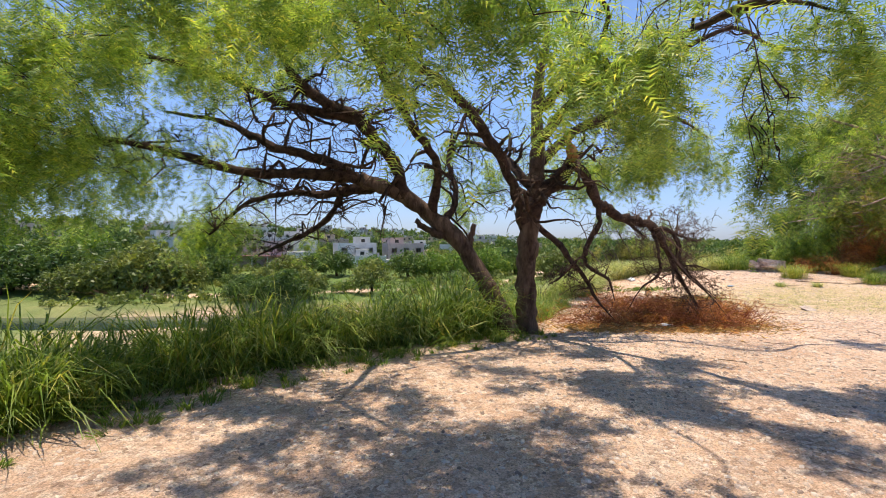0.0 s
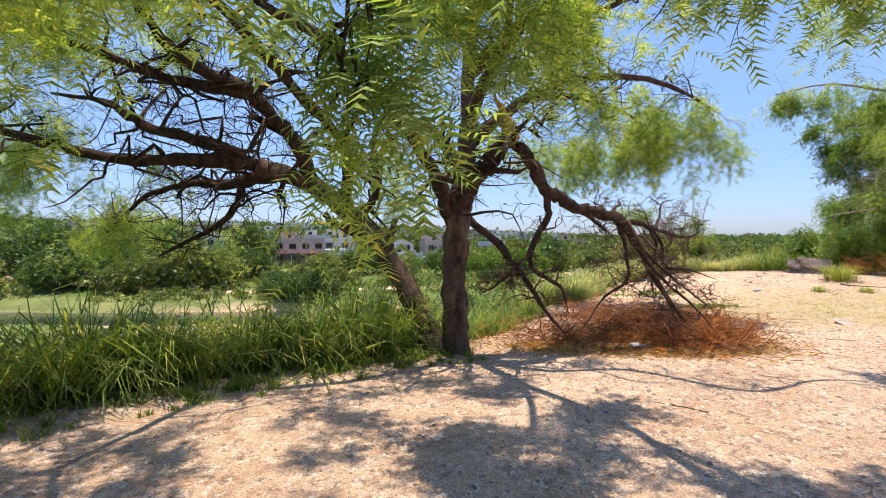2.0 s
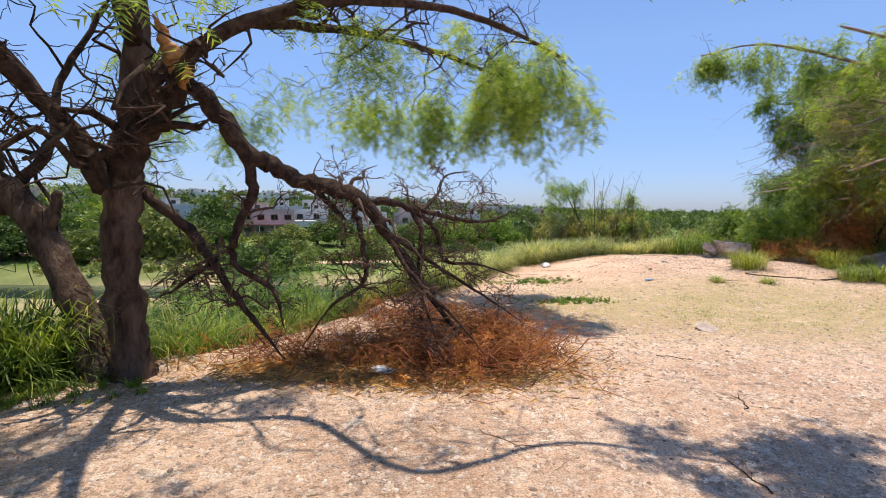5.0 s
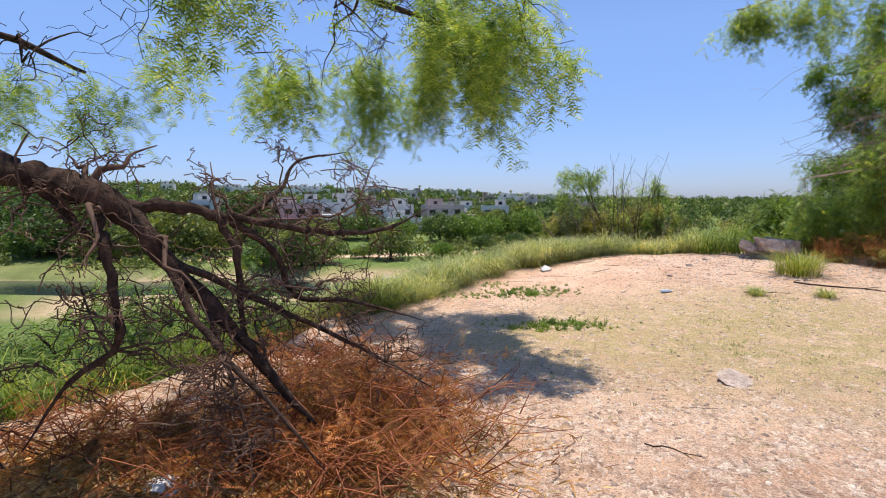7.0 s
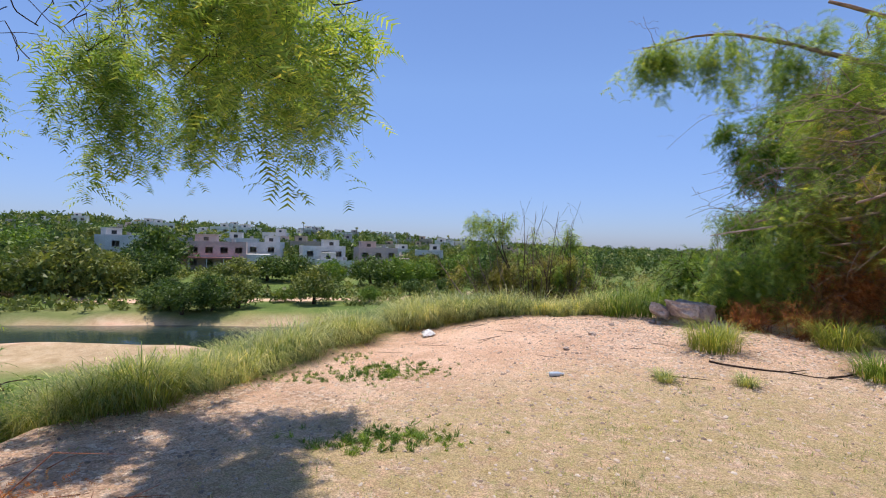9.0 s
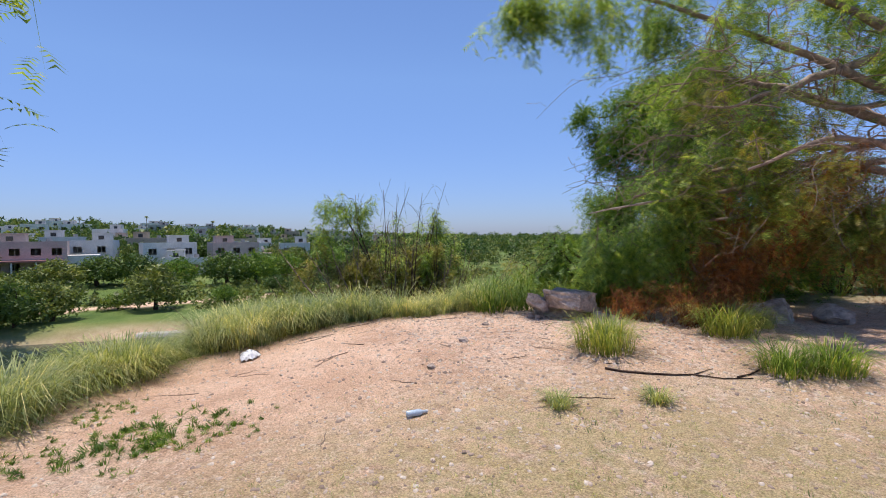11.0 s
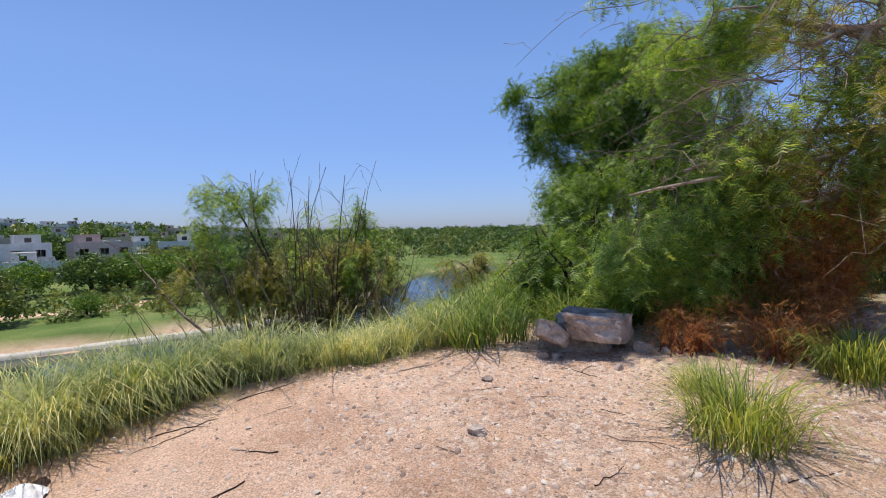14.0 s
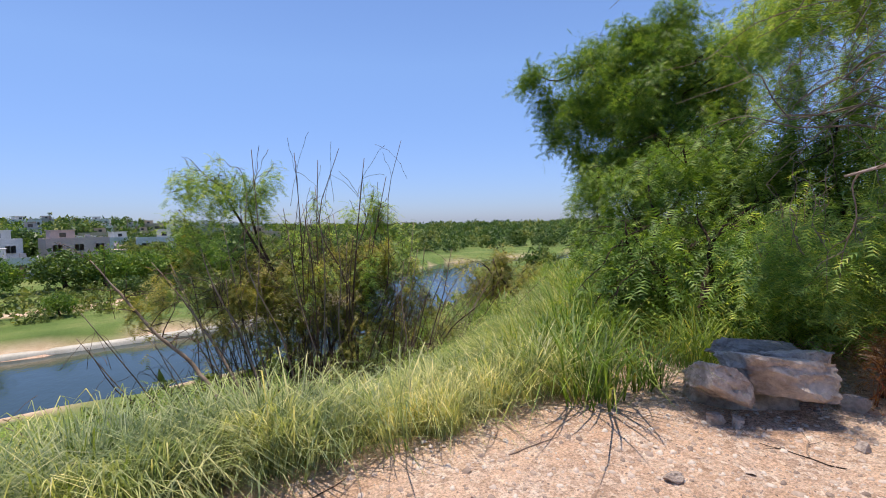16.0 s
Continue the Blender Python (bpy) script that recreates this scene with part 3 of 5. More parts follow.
    more = [
        [(2.74, 8.75, 2.3, 0.075), (2.74, 8.85, 1.9, 0.065), (2.62, 8.84, 1.48, 0.058), (2.66, 8.81, 1.15, 0.045), (2.88, 8.8, 0.9, 0.032), (3.1, 8.78, 0.5, 0.014)],
        [(1.6, 8.75, 1.95, 0.075), (2.1, 8.84, 1.58, 0.065), (2.36, 8.82, 1.27, 0.058), (2.52, 8.79, 0.86, 0.047), (2.75, 8.77, 0.55, 0.036), (3.1, 8.8, 0.15, 0.016)],
        [(2.4, 8.82, 1.2, 0.035), (2.1, 8.7, 0.95, 0.026), (1.85, 8.6, 0.8, 0.012)],
        [(3.8, 8.93, 1.82, 0.075), (4.15, 9.12, 1.77, 0.062), (4.42, 9.32, 1.73, 0.048), (4.58, 9.6, 1.92, 0.026), (4.72, 9.76, 2.1, 0.018), (5.0, 10.0, 2.2, 0.009)],
        [(4.4, 9.3, 1.73, 0.05), (4.8, 9.6, 1.62, 0.04), (5.19, 9.94, 1.62, 0.028), (5.6, 10.3, 1.75, 0.012)],
        [(4.36, 9.25, 1.72, 0.045), (4.44, 9.31, 1.42, 0.04), (4.47, 9.38, 1.02, 0.03), (4.5, 9.45, 0.6, 0.014)],
        [(4.4, 9.3, 1.72, 0.05), (4.6, 9.45, 1.5, 0.042), (4.7, 9.62, 1.14, 0.034), (5.1, 9.78, 1.08, 0.024), (5.6, 9.9, 0.9, 0.012)],
        [(3.82, 8.9, 1.75, 0.055), (3.9, 8.85, 1.44, 0.047), (3.9, 8.82, 1.02, 0.04), (3.58, 8.79, 0.68, 0.025), (3.3, 8.75, 0.3, 0.012)],
        [(4.1, 9.05, 1.5, 0.045), (4.4, 9.0, 1.05, 0.036), (4.85, 8.95, 0.6, 0.024), (5.2, 8.9, 0.2, 0.012)],
        [(4.1, 9.05, 1.5, 0.045), (4.7, 9.5, 1.0, 0.034), (5.2, 9.8, 0.6, 0.022), (5.7, 10.0, 0.3, 0.010)],
        [(4.3, 9.15, 1.15, 0.036), (4.55, 9.05, 0.7, 0.026), (4.7, 8.95, 0.25, 0.012)],
        [(3.3, 8.95, 2.0, 0.05), (3.55, 8.9, 1.75, 0.035), (3.75, 8.9, 1.6, 0.014)],
    ]
    bare = Soup()
    rngb = np.random.default_rng(3)
    dead = []
    for keys in more:
        keys = [keys[0]] + [(p + rngb.normal(0, 0.03), q + rngb.normal(0, 0.03), s + rngb.normal(0, 0.03), r) for p, q, s, r in keys[1:-1]] + [(*keys[-1][:3], 0.006)]
        limb_part("hanging_branch", [(p, q, s, r * (0.62 if keys[0][0] > 3.7 else 0.8)) for p, q, s, r in keys], BARK_DARK, tree, rng, dead, sides=7)
        side_branches(rngb, bare, dead, dead[-1], 9, 0.6, (1, 0.8, 0.75), 0.3, 2, 0.42, 0.09)
    side_branches(rngb, bare, dead, wood[-1], 8, 0.8, (1, 0.8, 0.75), 0.6, 2, 0.34, 0.07)
    tagged(part_mesh("bare_twig", bare.mesh("bare_twig", DEAD_TWIG), tree, "leafless dark twigs"), kind="stuff")
    leaves = Soup()
    clouds = [
        ((-5.8, 7.6, 3.2), (2.0, 2.0, 1.0), 480), ((-6.0, 6.0, 4.3), (1.6, 1.4, 0.6), 330), ((-3.0, 5.6, 4.6), (1.4, 1.2, 0.5), 170), ((-6.6, 6.4, 2.6), (1.0, 1.2, 0.6), 200), ((-4.4, 8.2, 5.0), (1.6, 1.4, 0.5), 160), ((-4.6, 9.9, 2.2), (1.6, 1.3, 0.8), 150), ((-7.5, 9.0, 2.4), (1.6, 2.0, 1.0), 200), ((-3.6, 6.2, 4.2), (1.8, 1.4, 0.6), 130),
        # the last three clumps here hang out of view, added to shade the soil
        ((-5.0, 4.6, 3.4), (1.4, 1.2, 0.6), 150), ((-1.2, 5.0, 4.1), (1.4, 1.1, 0.5), 120), ((0.4, 3.7, 3.3), (1.1, 0.8, 0.5), 130), ((1.7, 5.4, 3.5), (0.9, 0.9, 0.5), 140), ((2.9, 6.4, 3.7), (0.7, 0.7, 0.4), 60), ((0.6, 4.2, 5.0), (0.9, 0.7, 0.3), 60), ((-0.8, 3.4, 5.1), (1.2, 0.9, 0.3), 60), ((2.8, 4.3, 5.1), (0.8, 0.7, 0.3), 45),
        ((3.9, 5.0, 3.6), (0.9, 0.9, 0.5), 100), ((0.6, 11.8, 3.4), (1.6, 1.1, 0.5), 110), ((0.3, 10.2, 2.5), (0.8, 0.5, 0.3), 26),
        # the last clump here is unseen too, set where its shadow reaches open soil
        ((3.2, 9.4, 4.5), (1.1, 1.2, 0.5), 40), ((6.4, 12.1, 3.75), (0.75, 0.8, 0.6), 85), ((5.9, 12.7, 4.3), (0.9, 0.9, 0.5), 80), ((5.0, 12.0, 4.4), (1.0, 0.8, 0.4), 40), ((7.3, 7.9, 4.4), (0.8, 0.7, 0.4), 130),
        ((6.0, 14.2, 3.8), (0.75, 0.7, 0.55), 110), ((5.3, 13.4, 4.0), (0.8, 0.8, 0.5), 90), ((4.4, 13.9, 3.45), (1.0, 0.9, 0.6), 170), ((3.8, 10.3, 3.9), (0.6, 0.6, 0.35), 45), ((3.0, 12.8, 3.6), (0.9, 0.8, 0.5), 90), ((1.0, 7.2, 5.6), (1.8, 1.8, 0.6), 150), ((-2.2, 8.4, 5.4), (2.2, 2.2, 0.6), 150),
    ]
    foliage(rng, leaves, twigs, wood, clouds, STRANDS)
    foliage(rng, leaves, twigs, wood, [((1.76, 2.6, 2.3), (0.15, 0.11, 0.12), 16), ((1.75, 2.6, 2.05), (0.15, 0.11, 0.12), 18), ((1.72, 2.6, 1.82), (0.14, 0.1, 0.1), 18)], STRANDS, 0.48)
    tagged(part_mesh("twig", twigs.mesh("twig", BARK_DARK), tree), kind="stuff")
    part_mesh("crown", leaves.mesh("crown", LEAF), tree, "drooping yellow-green feathery leaves")


def right_tree():
    """The pepper tree with a skirt of dead brown leaves."""
    rng = np.random.default_rng(5)
    tree = empty("pepper_tree", (19.6, 15.6, 0.3), "pepper tree with dead brown skirt and low bare branches", "tree")
    wood = []
    z = land1(19.6, 15.6)
    limb_part("trunk", [(19.6, 15.6, z - 0.3, 0.36), (19.5, 15.7, z + 0.8, 0.28), (19.3, 15.8, z + 1.8, 0.25), (19.1, 16.0, z + 2.9, 0.2), (19.0, 16.2, 4.6, 0.13)], BARK, tree, rng, wood)
    limbs = [
        [(19.1, 16.0, 3.0, 0.10), (17.2, 17.6, 4.8, 0.07), (15.6, 18.8, 6.0, 0.05), (13.6, 19.5, 6.7, 0.03), (12.0, 19.9, 6.5, 0.015)],
        [(19.2, 15.9, 2.4, 0.10), (17.2, 17.4, 3.0, 0.06), (15.4, 18.2, 3.0, 0.04), (13.8, 18.5, 2.5, 0.02)],
        [(19.2, 15.9, 2.2, 0.10), (17.4, 16.2, 2.9, 0.06), (15.6, 16.3, 3.2, 0.04), (13.9, 16.2, 2.7, 0.02)],
        [(19.1, 16.0, 2.8, 0.10), (17.0, 18.0, 4.4, 0.06), (16.4, 19.2, 5.0, 0.04), (16.0, 20.2, 5.0, 0.02)],
        [(19.0, 16.2, 4.4, 0.09), (18.4, 16.6, 6.0, 0.06), (17.6, 16.2, 6.8, 0.03)],
        [(19.0, 16.2, 4.4, 0.09), (16.8, 17.4, 5.8, 0.06), (14.6, 17.8, 6.6, 0.03)],
        [(19.2, 15.9, 2.6, 0.09), (18.4, 15.0, 3.6, 0.06), (17.8, 14.0, 4.2, 0.04), (17.4, 12.6, 4.0, 0.02)],
    ]
    twigs = Soup()
    for i, keys in enumerate(limbs):
        limb_part("limb", keys, TWIG, tree, rng, wood)
        side_branches(rng, twigs, wood, wood[-1], 9 if i else 5, 1.5 if i else 0.9, (1, 1, 0.6), 0.25, 1)
    for keys in ([(18.9, 16.3, 5.2, 0.09), (17.44, 17.46, 4.78, 0.07), (16.2, 17.65, 4.3, 0.055), (15.73, 17.62, 3.76, 0.045), (15.11, 17.75, 2.94, 0.02)],
                 [(19.1, 16.1, 3.2, 0.08), (17.36, 17.43, 2.98, 0.055), (16.39, 17.51, 2.53, 0.045), (15.45, 17.69, 2.16, 0.034), (14.59, 17.95, 2.03, 0.012)],
                 [(16.3, 17.6, 2.5, 0.035), (15.9, 17.9, 1.76, 0.03), (15.28, 17.95, 1.36, 0.024), (14.8, 17.93, 1.03, 0.01)],
                 [(19.1, 16.1, 3.6, 0.08), (17.37, 17.44, 3.29, 0.055), (15.68, 17.82, 2.68, 0.042), (14.71, 18.02, 2.51, 0.032), (13.76, 18.32, 2.37, 0.022), (12.93, 18.56, 2.21, 0.01)],
                 [(19.1, 16.1, 3.5, 0.07), (17.37, 17.44, 3.36, 0.045), (16.04, 17.69, 3.3, 0.034), (14.96, 17.94, 3.41, 0.012)],
                 [(19.0, 16.2, 4.1, 0.07), (17.33, 17.48, 4.05, 0.045), (16.08, 17.7, 4.3, 0.034), (15.21, 17.86, 4.02, 0.025), (14.47, 18.07, 4.13, 0.01)]):
        limb_part("limb", keys, PALE_LIMB, tree, rng, wood)
        side_branches(rng, twigs, wood, wood[-1], 8, 0.9, (1, 0.7, 0.6), 0.4, 1)
    # long bare shoots sweeping down over the soil
    for _ in range(80):
        s = np.array([rng.uniform(14.5, 17.8), rng.uniform(15.8, 19.4), rng.uniform(2.4, 5.2)])
        L = rng.uniform(1.2, 2.6)
        e = s + np.array([-L * rng.uniform(0.6, 1.0), rng.normal(0.1, 0.5) * L, L * rng.uniform(-0.75, 0.25)])
        k = smooth_path(wander(rng, s, e, rng.uniform(0.006, 0.016), 0.003, 0.1, 0.05, 6), 2)
        twigs.tube(k[:, :3], k[:, 3], 5)
        wood.append(k[4:])
        side_branches(rng, twigs, wood, k, 5, 0.8, (1, 1, 0.8), 0.2, 0, 0.6, 0.05)
    green, brown, olive = Soup(), Soup(), Soup()
    # the two clumps at y 15.6 are out of view, added to shade the ground
    foliage(rng, green, twigs, wood, [((12.7, 19.8, 6.4), (1.0, 0.6, 0.35), 80), ((14.4, 19.4, 6.5), (0.9, 0.7, 0.5), 80), ((15.0, 17.6, 5.6), (1.0, 0.8, 0.5), 25), ((18.6, 17.6, 5.0), (1.6, 1.6, 0.9), 220), ((17.6, 15.6, 5.3), (1.4, 1.0, 0.5), 160), ((16.7, 15.6, 4.8), (1.0, 0.7, 0.4), 60), ((15.6, 17.4, 6.2), (1.3, 1.3, 0.6), 80), ((14.5, 18.3, 2.7), (0.8, 0.7, 0.7), 75), ((15.3, 17.2, 2.7), (0.8, 0.7, 0.6), 30), ((15.6, 17.2, 3.9), (0.9, 0.7, 0.5), 60), ((16.2, 19.6, 5.2), (0.9, 0.9, 0.7), 150), ((17.6, 17.6, 6.0), (1.4, 1.4, 0.8), 160), ((14.4, 19.7, 1.4), (0.9, 0.6, 0.5), 120)], STRANDS, 1.1)
    foliage(rng, green, twigs, wood, [((13.2, 19.6, 6.4), (0.9, 0.5, 0.3), 90), ((12.3, 19.8, 6.2), (0.5, 0.4, 0.25), 50), ((14.6, 19.0, 5.9), (0.9, 0.6, 0.4), 90), ((17.4, 21.2, 4.8), (0.8, 0.7, 0.5), 110), ((17.5, 22.1, 5.4), (0.9, 0.7, 0.5), 90), ((17.7, 20.4, 4.7), (0.8, 0.7, 0.6), 110), ((17.9, 20.4, 3.7), (0.8, 0.7, 0.6), 100), ((16.4, 20.6, 4.0), (0.7, 0.6, 0.5), 70), ((14.2, 18.6, 1.9), (0.8, 0.6, 0.5), 90), ((15.0, 18.4, 2.4), (0.9, 0.6, 0.5), 70), ((17.2, 17.0, 2.2), (0.7, 0.6, 0.6), 60), ((13.5, 18.9, 1.5), (0.6, 0.4, 0.4), 60)], STRANDS, 0.85)
    foliage(rng, olive, twigs, wood, [((15.2, 17.2, 2.6), (1.0, 0.9, 0.6), 50), ((15.0, 18.6, 2.7), (0.9, 0.8, 0.7), 80), ((14.9, 16.9, 3.2), (1.0, 0.9, 0.7), 30), ((16.0, 18.0, 4.2), (1.3, 1.2, 0.7), 35), ((16.6, 17.0, 2.0), (0.9, 0.6, 0.6), 70)], STRANDS, 0.9)
    foliage(rng, brown, twigs, wood, [((15.1, 17.7, 1.5), (0.7, 0.6, 0.5), 300), ((16.2, 18.0, 2.2), (1.1, 1.0, 0.9), 240), ((16.6, 17.3, 2.9), (1.1, 0.9, 0.8), 190), ((17.7, 17.6, 2.0), (1.1, 1.1, 0.9), 300), ((18.4, 17.0, 1.5), (1.1, 0.9, 0.7), 300)], STRANDS_DRY, 1.1)
    tagged(part_mesh("twig", twigs.mesh("twig", TWIG), tree, "bare grey-brown twigs"), kind="stuff")
    part_mesh("crown", green.mesh("crown", LEAF), tree, "drooping green leaves")
    part_mesh("fading_leaf", olive.mesh("fading_leaf", LEAF_OLIVE), tree, "fading olive leaves")
    part_mesh("dead_leaf", brown.mesh("dead_leaf", DEAD_HANG), tree, "dead red-brown hanging leaves")


def dark_tree():
    rng = np.random.default_rng(9)
    x, y = 24.5, 29.5
    z = land1(x, y)
    tree = empty("slope_tree", (x, y, z), "tall dark green leafy tree on the slope", "tree")
    wood = []
    limb_part("trunk", [(x, y, z - 0.5, 0.45), (x - 0.1, y, z + 2, 0.36), (x - 0.2, y + 0.1, z + 5, 0.26), (x - 0.3, y, z + 7.5, 0.14), (x - 0.2, y, 8.2, 0.04)], BARK, tree, rng, wood)
    twigs, leaves = Soup(), Soup()
    clouds = []
    for k in range(30):
        a, u = k * 2.4, -0.85 + 1.8 * (k + 0.5) / 30
        R = 3.7 * math.sqrt(1 - min(1, u * u)) * rng.uniform(0.75, 1.08)
        e = (x + math.cos(a) * R, y + math.sin(a) * R, 6.3 + 2.9 * u + rng.normal(0, 0.2))
        limb_part("limb", wander(rng, (x - 0.2, y, min(max(e[2] - 1.4, z + 2), z + 9.5)), e, 0.10, 0.02, 0.1, 0.05), BARK_DARK, tree, rng, wood, sides=6)
        clouds.append((e, (0.95, 0.95, 0.7), 85))
        clouds.append(((x + math.cos(a) * R * 0.55, y + math.sin(a) * R * 0.55, e[2]), (1.1, 1.1, 0.8), 60))
    for e in ((21.3, 32.8, 7.9), (21.9, 32.2, 6.8), (22.0, 32.4, 5.6)):
        limb_part("limb", wander(rng, (x - 0.2, y, e[2] - 1.2), e, 0.08, 0.02, 0.1, 0.05), BARK_DARK, tree, rng, wood, sides=6)
        clouds.append((e, (0.7, 0.7, 0.5), 70))
    foliage(rng, leaves, twigs, wood, clouds, STRANDS_MID, 1.25, 9, 0.5)
    tagged(part_mesh("twig", twigs.mesh("twig", BARK_DARK), tree), kind="stuff")
    part_mesh("crown", leaves.mesh("crown", LEAF_DARK), tree, "dense dark green leaves")


def low_willow(x, y, seed, h, spread, n, mat, label, name="drooping_shrub"):
    """A drooping shrub on the slope."""
    rng = np.random.default_rng(seed)
    z = land1(x, y)
    ob = empty(name, (x, y, z), label, "shrub")
    wood, twigs, leaves, clouds = [], Soup(), Soup(), []
    for k in range(7):
        a = rng.uniform(0, 6.28)
        e = (x + math.cos(a) * spread * rng.uniform(0.3, 1), y + math.sin(a) * spread * rng.uniform(0.3, 1), z + h * rng.uniform(0.55, 1))
        limb_part("stem", wander(rng, (x + rng.normal(0, 0.15), y + rng.normal(0, 0.15), z - 0.2), e, 0.06, 0.015, 0.05, 0.05), BARK_DARK, ob, rng, wood, sides=6)
        clouds.append((e, (spread * 0.4, spread * 0.4, h * 0.16), n // 9))
        clouds.append(((e[0] * 1.0 + rng.normal(0, 0.3), e[1] + rng.normal(0, 0.3), z + h * 0.3), (spread * 0.45, spread * 0.45, h * 0.2), n // 9))
    foliage(rng, leaves, twigs, wood, clouds, STRANDS_MID, 1.1)
    tagged(part_mesh("twig", twigs.mesh("twig", BARK_DARK), ob), kind="stuff")
    part_mesh("crown", leaves.mesh("crown", mat), ob)


def sapling_thicket():
    """Bare upright twigs with two leafy heads."""
    rng = np.random.default_rng(31)
    x, y = 10.6, 25.6
    z = land1(x, y)
    ob = empty("sapling_thicket", (x, y, z), "thicket of bare upright twigs with sparse green tops", "shrub")
    wood, twigs, leaves, olive = [], Soup(), Soup(), Soup()
    heads = [(9.0, 26.4, 2.8), (9.5, 26.6, 2.9), (12.2, 27.0, 2.5), (9.2, 26.0, 1.4), (11.6, 25.8, 0.9)]
    for e in heads:
        limb_part("stem", wander(rng, (x + rng.normal(0, 0.3), y + rng.normal(0, 0.3), z - 0.2), e, 0.05, 0.015, 0, 0.04), BARK_DARK, ob, rng, wood, sides=6)
    # bare stems fanning up from one root
    for k in range(150):
        b = (x + rng.normal(0.1, 1.05), y + rng.normal(-0.2, 0.6))
        tall = rng.uniform(0, 1)
        e = (b[0] + 0.75 * (b[0] - x) + rng.normal(0, 0.4), b[1] + rng.normal(0, 0.4), z + 1.5 + 2.0 * tall + (2.3 * tall ** 5 if abs(b[0] - x) < 1.0 else 0))
        limb_part("stem", wander(rng, (*b, land1(*b) - 0.2), e, rng.uniform(0.012, 0.024), 0.005, 0.0, 0.025), DEAD_TWIG if k % 2 else TWIG, ob, rng, wood, sides=5, steps=3)
        side_branches(rng, twigs, wood, wood[-1], 9, 0.7, (0.45, 0.45, 0.9), 0.3, 0, 0.4, 0.02)
    # bare rods that stand above the rest
    for rx, rz in ((10.3, 3.6), (10.75, 3.5), (11.35, 3.45), (11.1, 3.7), (12.0, 3.2)):
        limb_part("stem", wander(rng, (x + 0.5 * (rx - x), y - 0.2, z), (rx, y + rng.normal(0, 0.2), rz - 0.35), 0.024, 0.006, 0.0, 0.03), DEAD_TWIG, ob, rng, wood, sides=5, steps=3)
        side_branches(rng, twigs, wood, wood[-1], 14, 0.75, (0.3, 0.3, 1.0), 0.55, 0, 0.5, 0.02)
    # long poles leaning out over the water
    for keys in ([(9.0, 24.3, -0.9, 0.034), (8.5, 24.75, -0.1, 0.03), (8.05, 24.9, 0.4, 0.026), (7.6, 25.2, 1.0, 0.018), (7.25, 25.35, 1.5, 0.007)], [(9.3, 24.6, -0.9, 0.024), (8.75, 25.2, 0.2, 0.02), (8.35, 25.4, 0.9, 0.014), (8.0, 25.7, 1.4, 0.006)],
                 [(9.5, 24.6, -0.9, 0.022), (9.2, 25.1, 0.2, 0.018), (8.85, 25.3, 1.0, 0.013), (8.7, 25.6, 1.6, 0.006)]):
        limb_part("stem", keys, TWIG, ob, rng, wood, sides=6)
        side_branches(rng, twigs, wood, wood[-1], 16, 0.7, (0.8, 0.5, 0.7), 0.3, 0, 0.4, 0.03)
    foliage(rng, leaves, twigs, wood, [((9.0, 26.3, 2.75), (0.75, 0.6, 0.35), 95), ((9.55, 26.5, 2.85), (0.5, 0.5, 0.4), 70), ((8.6, 26.2, 2.3), (0.4, 0.4, 0.3), 40), ((12.2, 26.9, 2.5), (0.5, 0.4, 0.4), 75), ((10.6, 26.5, 2.0), (0.35, 0.3, 0.4), 25), ((10.2, 25.8, 1.2), (1.3, 0.6, 0.5), 90), ((12.4, 26.3, 1.2), (0.5, 0.5, 0.6), 70)], STRANDS_MID, 0.8)
    foliage(rng, olive, twigs, wood, [((10.2, 25.8, 0.6), (1.5, 0.7, 0.8), 620), ((9.2, 25.9, 1.2), (0.8, 0.6, 0.6), 160), ((11.8, 26.2, 1.3), (0.8, 0.6, 0.5), 200), ((12.2, 26.0, 0.5), (0.8, 0.7, 0.9), 330), ((10.8, 25.6, -1.2), (1.6, 0.8, 0.5), 160), ((8.0, 25.5, 0.9), (0.5, 0.5, 0.5), 40)], STRANDS_MID, 0.7)
    tagged(part_mesh("twig", twigs.mesh("twig", DEAD_TWIG), ob), kind="stuff")
    part_mesh("crown", leaves.mesh("crown", LEAF), ob, "pale green drooping tops")
    part_mesh("low_leaves", olive.mesh("low_leaves", LEAF_OLIVE), ob, "sparse olive leaves")
    dry = Soup()
    foliage(rng, dry, Soup(), wood, [((11.4, 25.4, -0.6), (1.2, 0.6, 0.5), 220), ((13.2, 25.6, -0.2), (0.5, 0.4, 0.6), 150)], STRANDS_DRY, 1.2)
    part_mesh("dead_leaf", dry.mesh("dead_leaf", GRASS_PALE), ob, "dry tan leaves low down")


pepper_tree()
right_tree()
dark_tree()
sapling_thicket()
low_willow(16.6, 22.8, 41, 3.0, 2.5, 620, LEAF_DARK, "drooping dark green shrub behind the pale rock")
low_willow(14.6, 21.0, 49, 1.8, 1.3, 220, LEAF_DARK, "low dark green shrub behind the pale rock")
low_willow(18.4, 21.0, 42, 3.4, 2.4, 480, LEAF_DARK, "dark green drooping shrub under the tall tree")
low_willow(20.0, 26.0, 43, 3.6, 2.6, 480, LEAF_DARK, "dark drooping shrub under the tall tree")
low_willow(24.0, 25.0, 50, 3.6, 2.8, 420, LEAF_DARK, "dark drooping shrub under the tall tree")
# added shrub, a dense dark backdrop where deep shade lies
low_willow(20.8, 20.0, 51, 3.6, 2.4, 420, LEAF_DARK, "dark green drooping shrub added as backdrop for deep shade")
low_willow(17.2, 29.4, 44, 1.9, 1.6, 320, LEAF_OLIVE, "dry tan bush on the slope")
